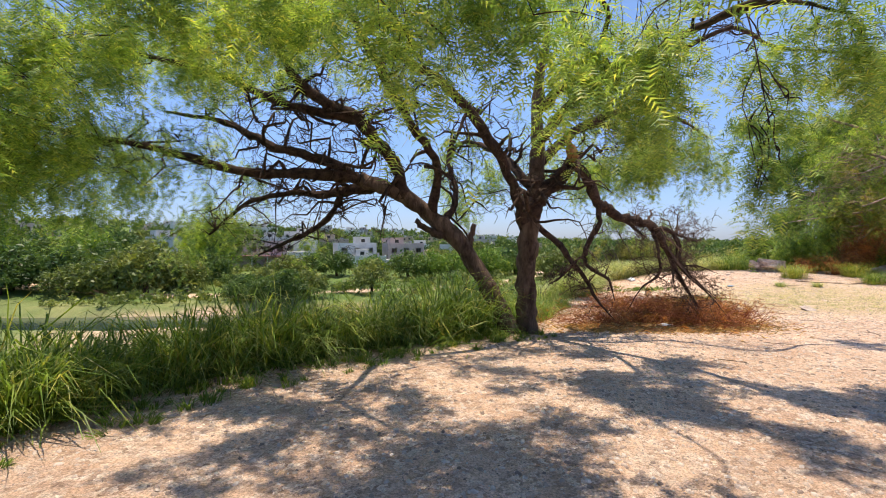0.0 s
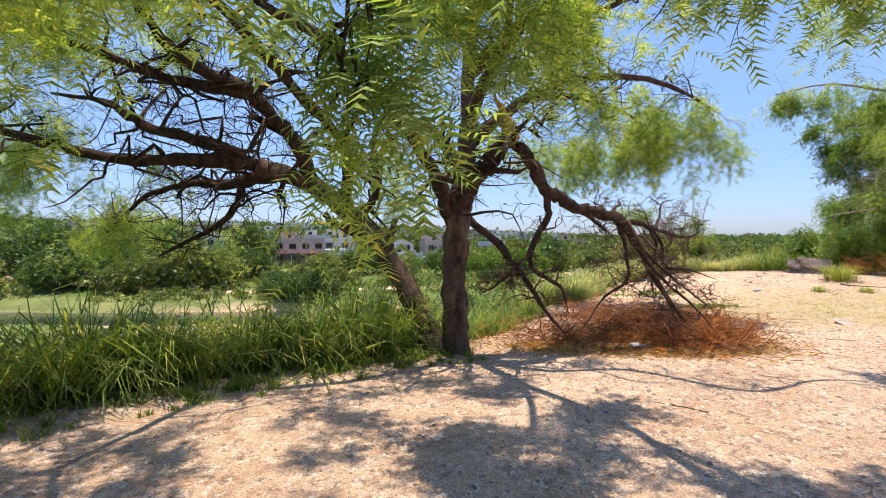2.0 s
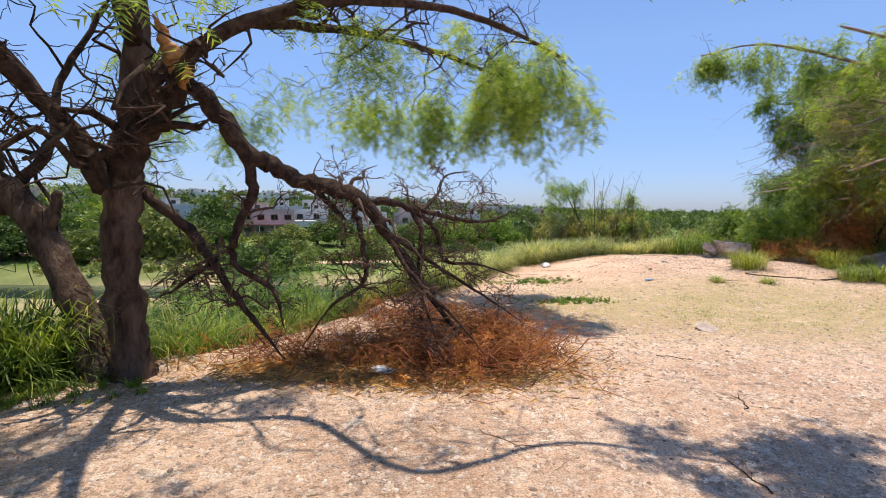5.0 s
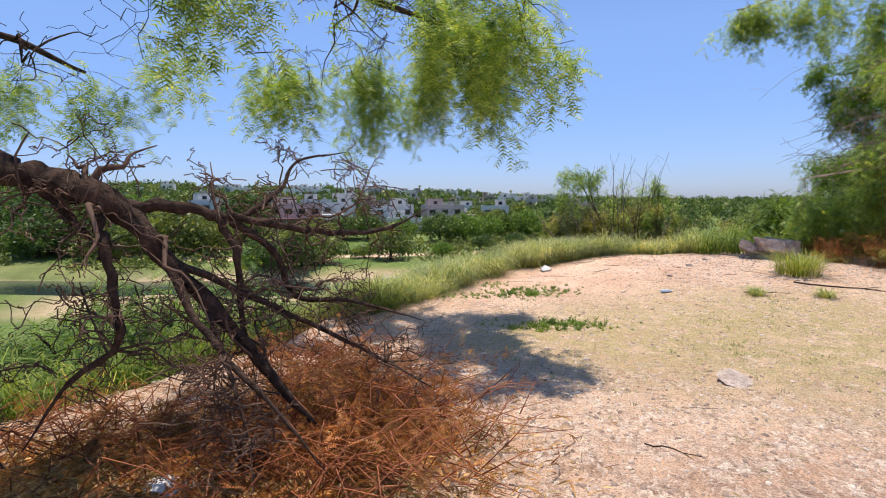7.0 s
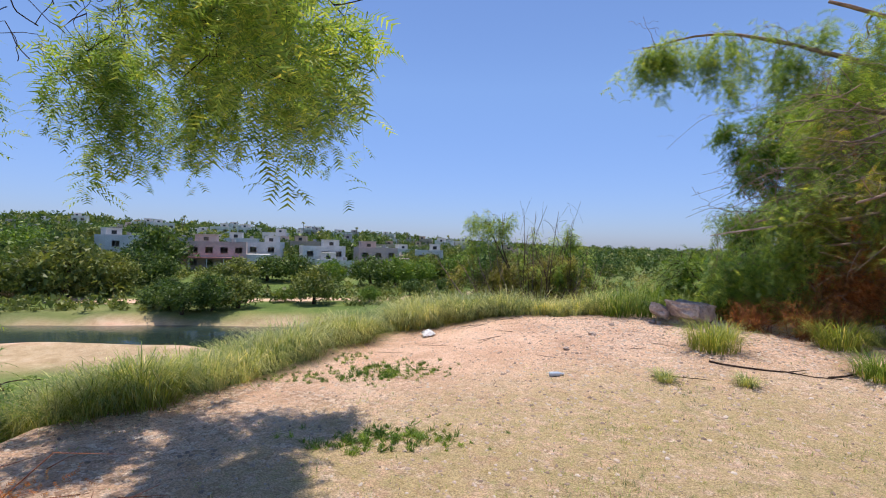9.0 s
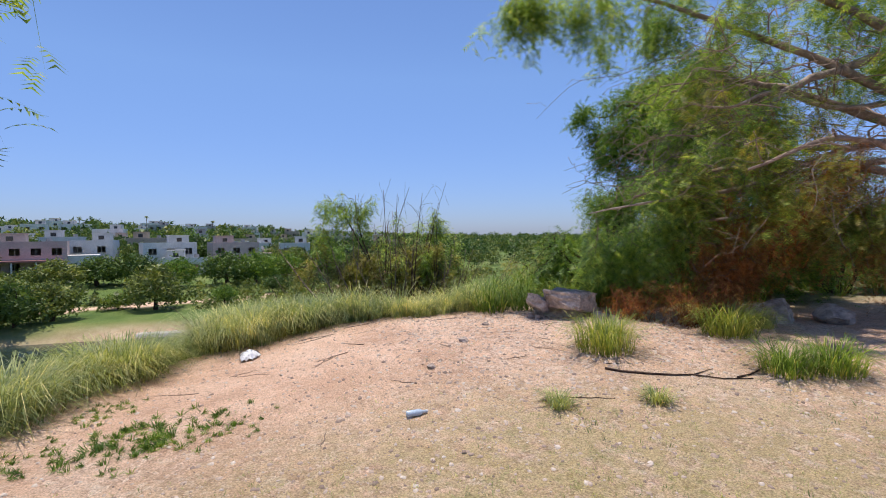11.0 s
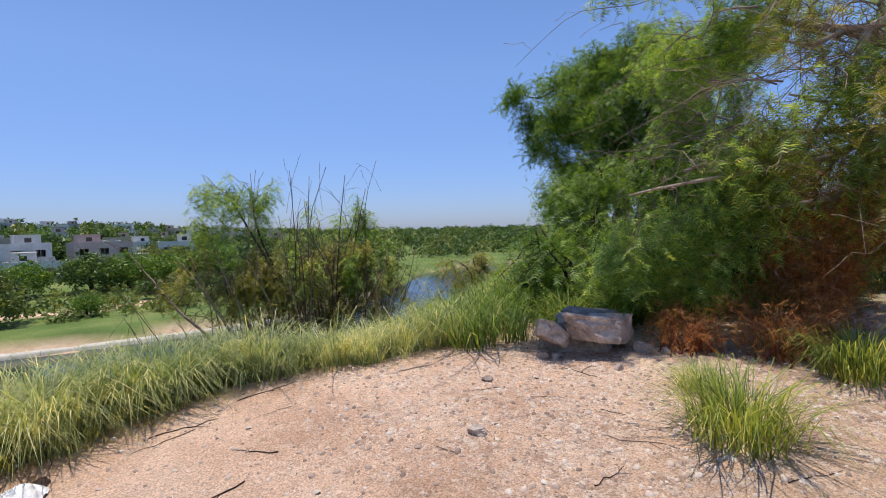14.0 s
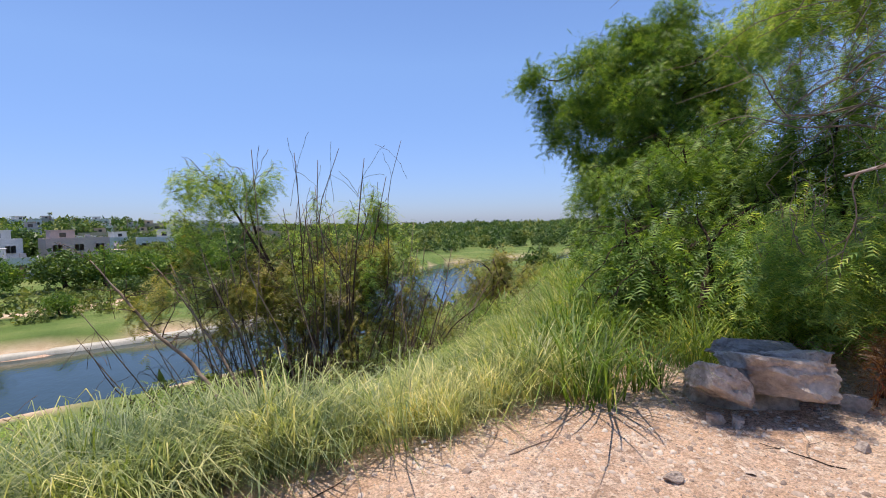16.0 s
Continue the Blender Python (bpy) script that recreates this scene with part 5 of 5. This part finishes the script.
# ---- the dry brush under the hanging branch ----
def dry_brush():
    rng = np.random.default_rng(33)
    ob = empty("dry_brush_pile", (4.4, 9.4, 0), "heap of dry red-brown branches under the torn limb", "brush pile")
    twig, leaf, straw = Soup(), Soup(), Soup()
    for c, r, n, h in (((4.0, 9.5), (0.7, 0.35), 260, 0.4), ((4.9, 9.5), (0.42, 0.42), 420, 0.75), ((5.3, 9.8), (0.4, 0.45), 330, 0.8), ((3.0, 9.5), (0.5, 0.3), 130, 0.4), ((4.7, 10.5), (0.6, 0.4), 220, 0.6), ((4.3, 11.2), (0.6, 0.4), 220, 0.5)):
        for _ in range(n):
            x, y = rng.normal(c, r)
            z = land1(x, y)
            a = rng.uniform(0, 6.283)
            L = rng.uniform(0.25, 0.8)
            up = rng.uniform(-0.15, 0.9)
            z0 = z + rng.uniform(0, 0.25) * h
            p = np.array([[x, y, z0], [x + math.cos(a) * L * 0.45, y + math.sin(a) * L * 0.45, z0 + up * L * 0.6], [x + math.cos(a + 0.3) * L, y + math.sin(a + 0.3) * L, max(z + 0.01, z0 + up * L * 0.75 * h)]])
            twig.tube(p, [0.006, 0.0045, 0.002], 3)
        m = n // 2
        P = rng.normal(c, r, (m, 2))
        zz = land(P[:, 0], P[:, 1])
        T = STRANDS_DRY[int(rng.integers(0, 8))]
        leaf.stamp(*T, np.c_[P, zz + rng.uniform(0.05, 0.55, m) * h], rots(rng, m, 1.3), rng.uniform(0.4, 0.8, m))
    # litter of straw and fallen leaves
    n = 15000
    P = np.concatenate([rng.normal((4.0, 9.05), (0.8, 0.24), (n * 2 // 3, 2)), rng.normal((4.9, 9.6), (0.7, 0.5), (n // 3, 2))])
    z = land(P[:, 0], P[:, 1])
    T = np.array([[-0.5, -0.03, 0], [-0.5, 0.03, 0], [0.0, 0.0, 0.12], [0.5, 0, 0.0]]), np.array([[0, 1, 2], [1, 3, 2]])
    straw.stamp(*T, np.c_[P, z + 0.005 + 0.05 * rng.uniform(0, 1, n) ** 2], rots(rng, n, 0.35), rng.uniform(0.05, 0.16, n))
    tagged(part_mesh("dry_twig", twig.mesh("dry_twig", RED_TWIG), ob), kind="stuff")
    tagged(part_mesh("dry_leaf", leaf.mesh("dry_leaf", LEAF_DRY), ob, "dead red-brown leaves"), kind="stuff")
    tagged(part_mesh("leaf_litter", straw.mesh("leaf_litter", LITTER), ob, "orange leaf litter"), kind="stuff")


dry_brush()


def red_bush(x, y, seed, n, spread, h):
    """A small dead bush beside the rock."""
    rng = np.random.default_rng(seed)
    z = land1(x, y)
    ob = empty("dead_bush", (x, y, z), "small dead red-brown bush beside the rock", "bush", "dead bushes")
    twig, leaf = Soup(), Soup()
    for _ in range(n):
        a, b = rng.uniform(0, 6.283), rng.uniform(0.2, 1.2)
        L = rng.uniform(0.5, 1.0) * h
        e = np.array([x + math.cos(a) * spread * b, y + math.sin(a) * spread * b, z + L])
        k = wander(rng, (x + rng.normal(0, 0.15), y + rng.normal(0, 0.15), z - 0.05), e, 0.008, 0.003, 0.1, 0.08, 4)
        twig.tube(k[:, :3], k[:, 3], 3)
        T = STRANDS_DRY[int(rng.integers(0, 8))]
        leaf.stamp(*T, k[2:, :3], rots(rng, 2, 0.8), rng.uniform(0.4, 0.7, 2))
    tagged(part_mesh("twig", twig.mesh("twig", RED_TWIG), ob), kind="stuff")
    tagged(part_mesh("dead_leaf", leaf.mesh("dead_leaf", LEAF_DRY), ob), kind="stuff")


red_bush(13.6, 18.3, 55, 60, 0.5, 0.6)
red_bush(14.3, 17.6, 56, 70, 0.7, 0.8)


# ---- far woods and houses ----
def blob_tree(rng, clumps=34, leaves=22, squash=0.72, leaf=0.095):
    """A far crown: many small leaf faces in clumps with gaps."""
    V, F = [], []
    for c in range(clumps):
        a, u = rng.uniform(0, 6.283), rng.uniform(-0.55, 1)
        R = math.sqrt(max(0, 1 - u * u)) * rng.uniform(0.45, 1.05)
        ctr = np.array([math.cos(a) * R, math.sin(a) * R, 1.0 + squash * u * rng.uniform(0.7, 1.15)])
        for _ in range(leaves):
            p = ctr + rng.normal(0, 0.15, 3)
            q = rng.normal(0, leaf, (3, 3))
            i = len(V)
            V += list(p + q)
            F.append([i, i + 1, i + 2])
    return np.array(V), np.array(F)


FR = np.random.default_rng(50)
BLOBS = [blob_tree(FR, int(FR.integers(16, 26)), 14, FR.uniform(0.5, 0.9)) for _ in range(7)]
BLOBS_FAR = [blob_tree(FR, 11, 7, FR.uniform(0.5, 0.9), 0.17) for _ in range(7)]
HOUSES = [(-48, 128, 13, 8, 2, "red"), (-72, 128, 9, 7, 2, "white"), (-84, 150, 10, 6, 1, "tan"), (-25, 138, 11, 6, 2, "white"), (-12, 146, 11, 7, 2, "pink"), (-30, 152, 8, 6, 1, "grey"), (-62, 134, 8, 6, 2, "grey"), (-20, 132, 9, 6, 1, "white"), (-41, 140, 9, 6, 2, "white"),
          (3, 150, 8, 6, 2, "white"), (-52, 152, 9, 6, 2, "white"), (-36, 162, 9, 7, 2, "tan"), (20, 172, 10, 6, 1, "white"), (-12, 174, 9, 6, 1, "white"), (32, 184, 9, 6, 2, "tan")]


def clear_of_houses(P):
    """Keeps trees out of the houses and out of the front of the nearest ones."""
    ok = np.ones(len(P), bool)
    for x, y, w, d, s, c in HOUSES:
        away = math.hypot(x - 8, y - 12)
        ux, uy = (x - 8) / away, (y - 12) / away
        along = (P[:, 0] - 8) * ux + (P[:, 1] - 12) * uy
        side = np.abs(-(P[:, 0] - 8) * uy + (P[:, 1] - 12) * ux)
        ok &= ~((side < w * 0.6) & (along < away + 7) & (along > away - (34 if y < 147 else 12)))
    return ok


def build_woods():
    rng = np.random.default_rng(12)
    n = 5600
    r = 112 + 1100 * rng.uniform(0, 1, n) ** 1.5
    th = np.radians(rng.uniform(-64, 68, n))
    P = np.c_[8 - np.sin(th) * r, 12 + np.cos(th) * r]
    rd, rs, rv = seg_dist(P, RIVER)
    half = np.interp(rv, np.arange(len(RIVER)), RIVER[:, 2])
    gap = waves(P[:, 0] * 0.035, P[:, 1] * 0.035) + rng.normal(0, 0.35, n) < 0.45
    pd, _, _ = seg_dist(P, PATH_LINE)
    P = P[(rd > half + 8) & (pd > 5) & clear_of_houses(P) & (gap | (r > 480))]
    for name, mat, sel in (("woodland", WOODS, 0), ("pale_woodland", WOODS_PALE, 1)):
        k0 = (rng.uniform(0, 1, len(P)) < 0.36) == bool(sel)
        Q = P[k0]
        z = land(Q[:, 0], Q[:, 1])
        far = np.hypot(Q[:, 0] - 8, Q[:, 1] - 12)
        size = (1.2 + 2.2 * rng.uniform(0, 1, len(Q)) ** 1.4) * (1 + far / 700)
        s = Soup()
        which = rng.integers(0, len(BLOBS), len(Q))
        for w in range(len(BLOBS)):
            for T, near in ((BLOBS[w], far < 230), (BLOBS_FAR[w], far >= 230)):
                k = (which == w) & near
                s.stamp(*T, np.c_[Q[k], z[k] - size[k] * 0.3], rots(rng, k.sum(), 0.05), size[k])
        tagged(new(name, s.mesh(name, mat)), "green bushy woods across the valley" if not sel else "olive bushes scattered through the far woods", "woods", kind="stuff")


build_woods()


def build_scrub():
    """Low bushes on the far bank's lawn and on the near slope."""
    rng = np.random.default_rng(19)
    n = 2600
    r, th = rng.uniform(70, 135, n), np.radians(rng.uniform(-38, 58, n))
    P = np.c_[8 - np.sin(th) * r, 12 + np.cos(th) * r]
    rd, rs, rv = seg_dist(P, RIVER)
    half = np.interp(rv, np.arange(len(RIVER)), RIVER[:, 2])
    pd, _, _ = seg_dist(P, PATH_LINE)
    P = P[(rs > 0) & (rd > half + 2.5) & (pd > 2.5) & (waves(P[:, 0] * 0.11, P[:, 1] * 0.11) > -0.25)]
    Q = np.c_[rng.uniform(-40, 45, 420), rng.uniform(22, 70, 420)]
    rd, rs, rv = seg_dist(Q, RIVER)
    half = np.interp(rv, np.arange(len(RIVER)), RIVER[:, 2])
    d, s, _ = seg_dist(Q, EDGE)
    Q = Q[(rs < 0) & (rd > half + 1.5) & (s > 0) & (d > 9) & ((Q[:, 0] > 2) | (d < 20))]
    P = np.concatenate([P, Q])
    size = 0.35 + 1.3 * rng.uniform(0, 1, len(P)) ** 2.5
    z = land(P[:, 0], P[:, 1])
    s = Soup()
    which = rng.integers(0, len(BLOBS), len(P))
    for w in range(len(BLOBS)):
        k = which == w
        s.stamp(*BLOBS_FAR[w], np.c_[P[k], z[k] - size[k] * 0.45], rots(rng, k.sum(), 0.1), size[k])
    tagged(new("scrub", s.mesh("scrub", WOODS_PALE)), "low olive scrub on both river banks", "scrub", kind="stuff")


build_scrub()


def park_tree(seed, mat, label):
    """A rounded tree: trunk, limbs, crown."""
    rng = np.random.default_rng(seed)
    ob = empty("park_tree", (0, 0, 0), label, "tree", "trees on the far bank")
    wood = []
    limb_part("trunk", [(0, 0, -0.3, 0.22), (0.05, 0, 0.9, 0.16), (0, 0.08, 1.9, 0.12), (0.1, 0, 3.2, 0.05)], BARK_DARK, ob, rng, wood, sides=6, steps=2)
    for k in range(4):
        a = k * 1.6 + rng.uniform(0, 0.6)
        limb_part("limb", wander(rng, (0, 0, 1.2), (math.cos(a) * 1.5, math.sin(a) * 1.5, 2.8), 0.08, 0.02, 0.1, 0.05, 4), BARK_DARK, ob, rng, wood, sides=5, steps=2)
    s = Soup()
    v, f = blob_tree(rng, 95, 44, rng.uniform(0.6, 0.85), 0.05)
    s.add(v * (2.3, 2.3, 2.1) + (0, 0, -0.5), f)
    part_mesh("crown", s.mesh("crown", mat), ob)
    return ob


def build_park():
    rng = np.random.default_rng(23)
    kinds = [park_tree(201, WOODS, "rounded dark green tree on the far lawn"), park_tree(202, WOODS_PALE, "olive-green tree on the far lawn"), park_tree(203, WOODS, "dense green tree on the far bank"), park_tree(204, LEAF_DARK, "bushy green tree on the far bank")]
    first = [(-51, 84, 2.3), (-55, 82, 2.0), (-58, 90, 2.4), (-64, 84, 2.2), (-71, 80, 2.4), (-60, 78, 1.5), (-80, 86, 2.6), (-48, 90, 1.8), (-29, 73, 1.2), (-26, 71, 1.1), (-23, 73, 1.25), (-21, 76, 1.3), (-32, 75, 0.9), (-12, 82, 1.5), (-17, 84, 0.7), (-56, 118, 2.6), 
             (-34, 106, 1.7), (-30, 112, 1.8), (-25, 114, 1.7), (-16, 109, 1.4), (-8, 111, 1.8), (-3, 113, 1.6), (-35, 96, 1.0), (-41, 94, 0.8), (2, 98, 0.9), (8, 104, 0.8), (14, 122, 1.4), (24, 128, 1.5), (-4, 84, 0.7), (-66, 102, 2.4), (-74, 106, 2.4), (-82, 100, 2.4), (4, 128, 1.6), (30, 116, 1.2), (-90, 92, 2.6), (-98, 84, 2.6)]
    while len(first) < 120:
        r, th = rng.uniform(100, 165), radians(rng.uniform(-16, 52))
        x, y = 8 - math.sin(th) * r, 12 + math.cos(th) * r
        Q = np.array([[x, y]])
        rd, rs, _ = seg_dist(Q, RIVER)
        pd, _, _ = seg_dist(Q, PATH_LINE)
        if rs[0] > 0 and rd[0] > 14 and pd[0] > 4 and clear_of_houses(Q)[0]:
            first.append((x, y, rng.uniform(1.1, 2.2)))
    for i, (x, y, s) in enumerate(first):
        m = pose(x, y, land1(x, y), 0, 0, rng.uniform(0, 360))
        k = kinds[int(rng.integers(0, 4))]
        ob = copy_thing(k, m)
        ob.scale = (s, s, s * rng.uniform(0.85, 1.15))
    for k, (x, y) in zip(kinds, ((-90, 110), (-96, 118), (-70, 120), (-100, 104))):
        k.location = (x, y, land1(x, y))


build_park()


def palm(x, y, h, label):
    rng = np.random.default_rng(int(x * 7 + 9000))
    z = land1(x, y)
    ob = empty("palm_tree", (x, y, z), label, "palm", "palm trees")
    wood = []
    limb_part("trunk", [(x, y, z - 0.3, 0.25), (x + 0.05, y, z + h * 0.5, 0.2), (x, y, z + h, 0.18)], TWIG, ob, rng, wood, sides=7, steps=3)
    s = Soup()
    for k in range(26):
        a, e = rng.uniform(0, 6.283), rng.uniform(-0.9, 0.9)
        d = np.array([math.cos(a) * math.cos(e), math.sin(a) * math.cos(e), math.sin(e)])
        side = np.cross(d, (0, 0, 1.0)) * 0.25
        c = np.array([x, y, z + h])
        s.add([c, c + d * 0.9 + side, c + d * 1.7 - np.array([0, 0, 0.45]), c + d * 0.9 - side], [[0, 1, 2], [0, 2, 3]])
    part_mesh("crown", s.mesh("crown", WOODS_PALE), ob)


palm(-45, 86, 1.6, "short palm on the far bank")
for px, py, ph in ((-120, 330, 9), (-60, 380, 10), (-150, 300, 9), (-20, 360, 9), (-95, 360, 11), (10, 400, 9), (-170, 340, 10), (-40, 330, 8)):
    palm(px, py, ph, "tall palm on the hill's skyline")


def box(bm, cx, cy, cz, sx, sy, sz):
    return bmesh.ops.create_cube(bm, size=1, matrix=Matrix.LocRotScale((cx, cy, cz), None, (sx, sy, sz)))


def house(x, y, w, d, storeys, yaw, wall, label, porch=None):
    """A flat-roofed house with parapet, recessed windows, door and, if asked, a roofed porch, facing -y."""
    z = land1(x, y)
    H = 2.9 * storeys
    ob = empty("house", (x, y, z), label, "house", "houses across the valley")
    m = pose(x, y, z, 0, 0, yaw)

    def put(name, fn, mat, parent, lab=""):
        bm = bmesh.new()
        fn(bm)
        bm.transform(m)
        return part_mesh(name, bm_mesh(name, bm, mat), parent, lab)

    k = max(2, int(w / 3.2))

    def walls(b):
        # one shell: a front pierced by windows with reveals, sides and back
        cell, y0 = w / k, -d / 2
        xs, zs = [-w / 2], [-2.0]
        for i in range(k):
            c = (i + 0.5) * cell - w / 2
            xs += [c - 0.8, c + 0.8]
        for s in range(storeys):
            zs += [2.9 * s + 0.93, 2.9 * s + 2.32]
        xs.append(w / 2)
        zs.append(H)
        V = [[b.verts.new((x1, y0, z1)) for z1 in zs] for x1 in xs]
        for i in range(len(xs) - 1):
            for j in range(len(zs) - 1):
                q = [V[i][j], V[i + 1][j], V[i + 1][j + 1], V[i][j + 1]]
                if i % 2 and j % 2:
                    inner = [b.verts.new(v.co + Vector((0, 0.2, 0))) for v in q]
                    for n in range(4):
                        b.faces.new((q[n], q[(n + 1) % 4], inner[(n + 1) % 4], inner[n]))
                else:
                    b.faces.new(q)
        back = [b.verts.new((x1, d / 2, z1)) for x1, z1 in ((-w / 2, -2), (w / 2, -2), (w / 2, H), (-w / 2, H))]
        b.faces.new((back[0], back[3], back[2], back[1]))
        b.faces.new([V[-1][0], back[1], back[2]] + V[-1][:0:-1])
        b.faces.new([back[0]] + V[0] + [back[3]])

    put("wall", walls, wall, ob)
    put("roof", lambda b: [box(b, 0, 0, H + 0.06, w - 0.05, d - 0.05, 0.12)], ROOFING, ob)
    put("parapet", lambda b: [box(b, 0, -d / 2 + 0.1, H + 0.4, w, 0.2, 0.8), box(b, -w / 2 + 0.1, 0.1, H + 0.4, 0.2, d - 0.2, 0.8), box(b, w / 2 - 0.1, 0.1, H + 0.4, 0.2, d - 0.2, 0.8)], wall, ob)
    put("water_tank", lambda b: bmesh.ops.create_cone(b, cap_ends=True, segments=12, radius1=0.6, radius2=0.5, depth=1.2, matrix=Matrix.Translation((w * 0.25, d * 0.2, H + 0.84))), GREY_WALL, ob)
    for s in range(storeys):
        for i in range(k):
            cx = (i + 0.5) / k * w - w / 2
            if s == 0 and i == k // 2:
                put("door", lambda b: box(b, cx, -d / 2 + 0.02, 1.0, 1.0, 0.1, 2.1), RED_WALL if wall is not RED_WALL else PALE_WALL, ob)
            win = put("window", lambda b: [box(b, cx, -d / 2 - 0.03, 2.9 * s + 0.93, 1.75, 0.2, 0.08), box(b, cx, -d / 2 + 0.05, 2.9 * s + 1.6, 0.07, 0.08, 1.4)], CONCRETE, ob)
            put("pane", lambda b: box(b, cx, -d / 2 + 0.12, 2.9 * s + 1.62, 1.6, 0.05, 1.4), GLASS, win)
    # a lower side block and a room on the roof
    side = -1 if int(x * 3) % 2 else 1
    aw, ah = w * 0.42, 2.6 + 0.5 * (int(y) % 3)
    put("annex", lambda b: box(b, side * (w / 2 + aw / 2 + 0.01), 0.3 - 0.8 * (int(y) % 2), ah / 2 - 1, aw, d * 0.8, ah + 2), (PALE_WALL, TAN_WALL, PINK_WALL, GREY_WALL)[int(abs(x + y)) % 4], ob, "lower side block of another colour")
    put("annex_window", lambda b: box(b, side * (w / 2 + aw / 2), 0.3 - 0.8 * (int(y) % 2) - d * 0.4 - 0.01, 1.5, 1.2, 0.06, 1.1), GLASS, ob)
    put("roof_room", lambda b: [box(b, -side * w * 0.2, d * 0.1, H + 1.25, w * 0.38, d * 0.5, 2.2), box(b, -side * w * 0.2, d * 0.1, H + 2.42, w * 0.42, d * 0.56, 0.14)], wall, ob)
    put("roof_window", lambda b: box(b, -side * w * 0.2, d * 0.1 - d * 0.25 - 0.01, H + 1.4, 1.1, 0.06, 0.9), GLASS, ob)
    if porch:
        put("porch_roof", lambda b: box(b, 0, -d / 2 - 1.4, 2.75, w * 0.9, 2.6, 0.3), porch, ob, "red roofed porch")
        for i in range(4):
            put("porch_post", lambda b: box(b, (i / 3 - 0.5) * w * 0.84, -d / 2 - 2.5, 0.8, 0.25, 0.25, 3.6), PALE_WALL, ob)


COLOURS = {"red": PINK_WALL, "white": PALE_WALL, "tan": TAN_WALL, "grey": GREY_WALL, "pink": PINK_WALL}


def build_houses():
    rng = np.random.default_rng(8)
    for x, y, w, d, st, c in HOUSES:
        th = math.degrees(math.atan2(-(x - 8), y - 12))
        house(x, y, w, d, st, th + rng.uniform(-18, 18), COLOURS[c], ("red-porched pink" if c == "red" else c) + (" two-storey" if st == 2 else " low") + " flat-roofed house among trees", RED_WALL if c == "red" else None)
    words = list(COLOURS)[1:]
    for k in range(46):
        r = 190 + 260 * (k / 46) + rng.uniform(-12, 12)
        th = radians(rng.uniform(-8, 46))
        c = words[int(rng.integers(0, 4))] if k % 2 else "white"
        st = int(rng.integers(1, 3))
        house(8 - math.sin(th) * r, 12 + math.cos(th) * r, rng.uniform(7, 12), rng.uniform(6, 8), st, math.degrees(th) + rng.uniform(-25, 25), COLOURS[c], c + (" two-storey" if st == 2 else " low") + " flat-roofed house on the hillside")


build_houses()


def embankment():
    """The pale concrete kerb along the far shore."""
    k0 = smooth_path(np.c_[RIVER[:, :2], np.zeros(len(RIVER)), RIVER[:, 2]], 6)
    k0 = k0[(k0[:, 0] > -13) & (k0[:, 0] < 30)]
    P = k0[:, :2]
    T = np.gradient(P, axis=0)
    T /= np.linalg.norm(T, axis=1)[:, None]
    N = np.stack([-T[:, 1], T[:, 0]], -1)
    rows = []
    for off, z in ((0.2, -9.6), (0.2, -8.7), (0.9, -8.5), (1.1, -9.6)):
        rows.append(np.c_[P + N * (k0[:, 3:4] + off), np.full(len(P), z)])
    n = len(P)
    V = np.concatenate(rows)
    F = [[r * n + i, r * n + i + 1, (r + 1) * n + i + 1, (r + 1) * n + i] for r in range(3) for i in range(n - 1)]
    tagged(new("kerb", mesh_np("kerb", V, F, CONCRETE)), "pale concrete kerb along the far shore", "kerb", kind="structure")


embankment()
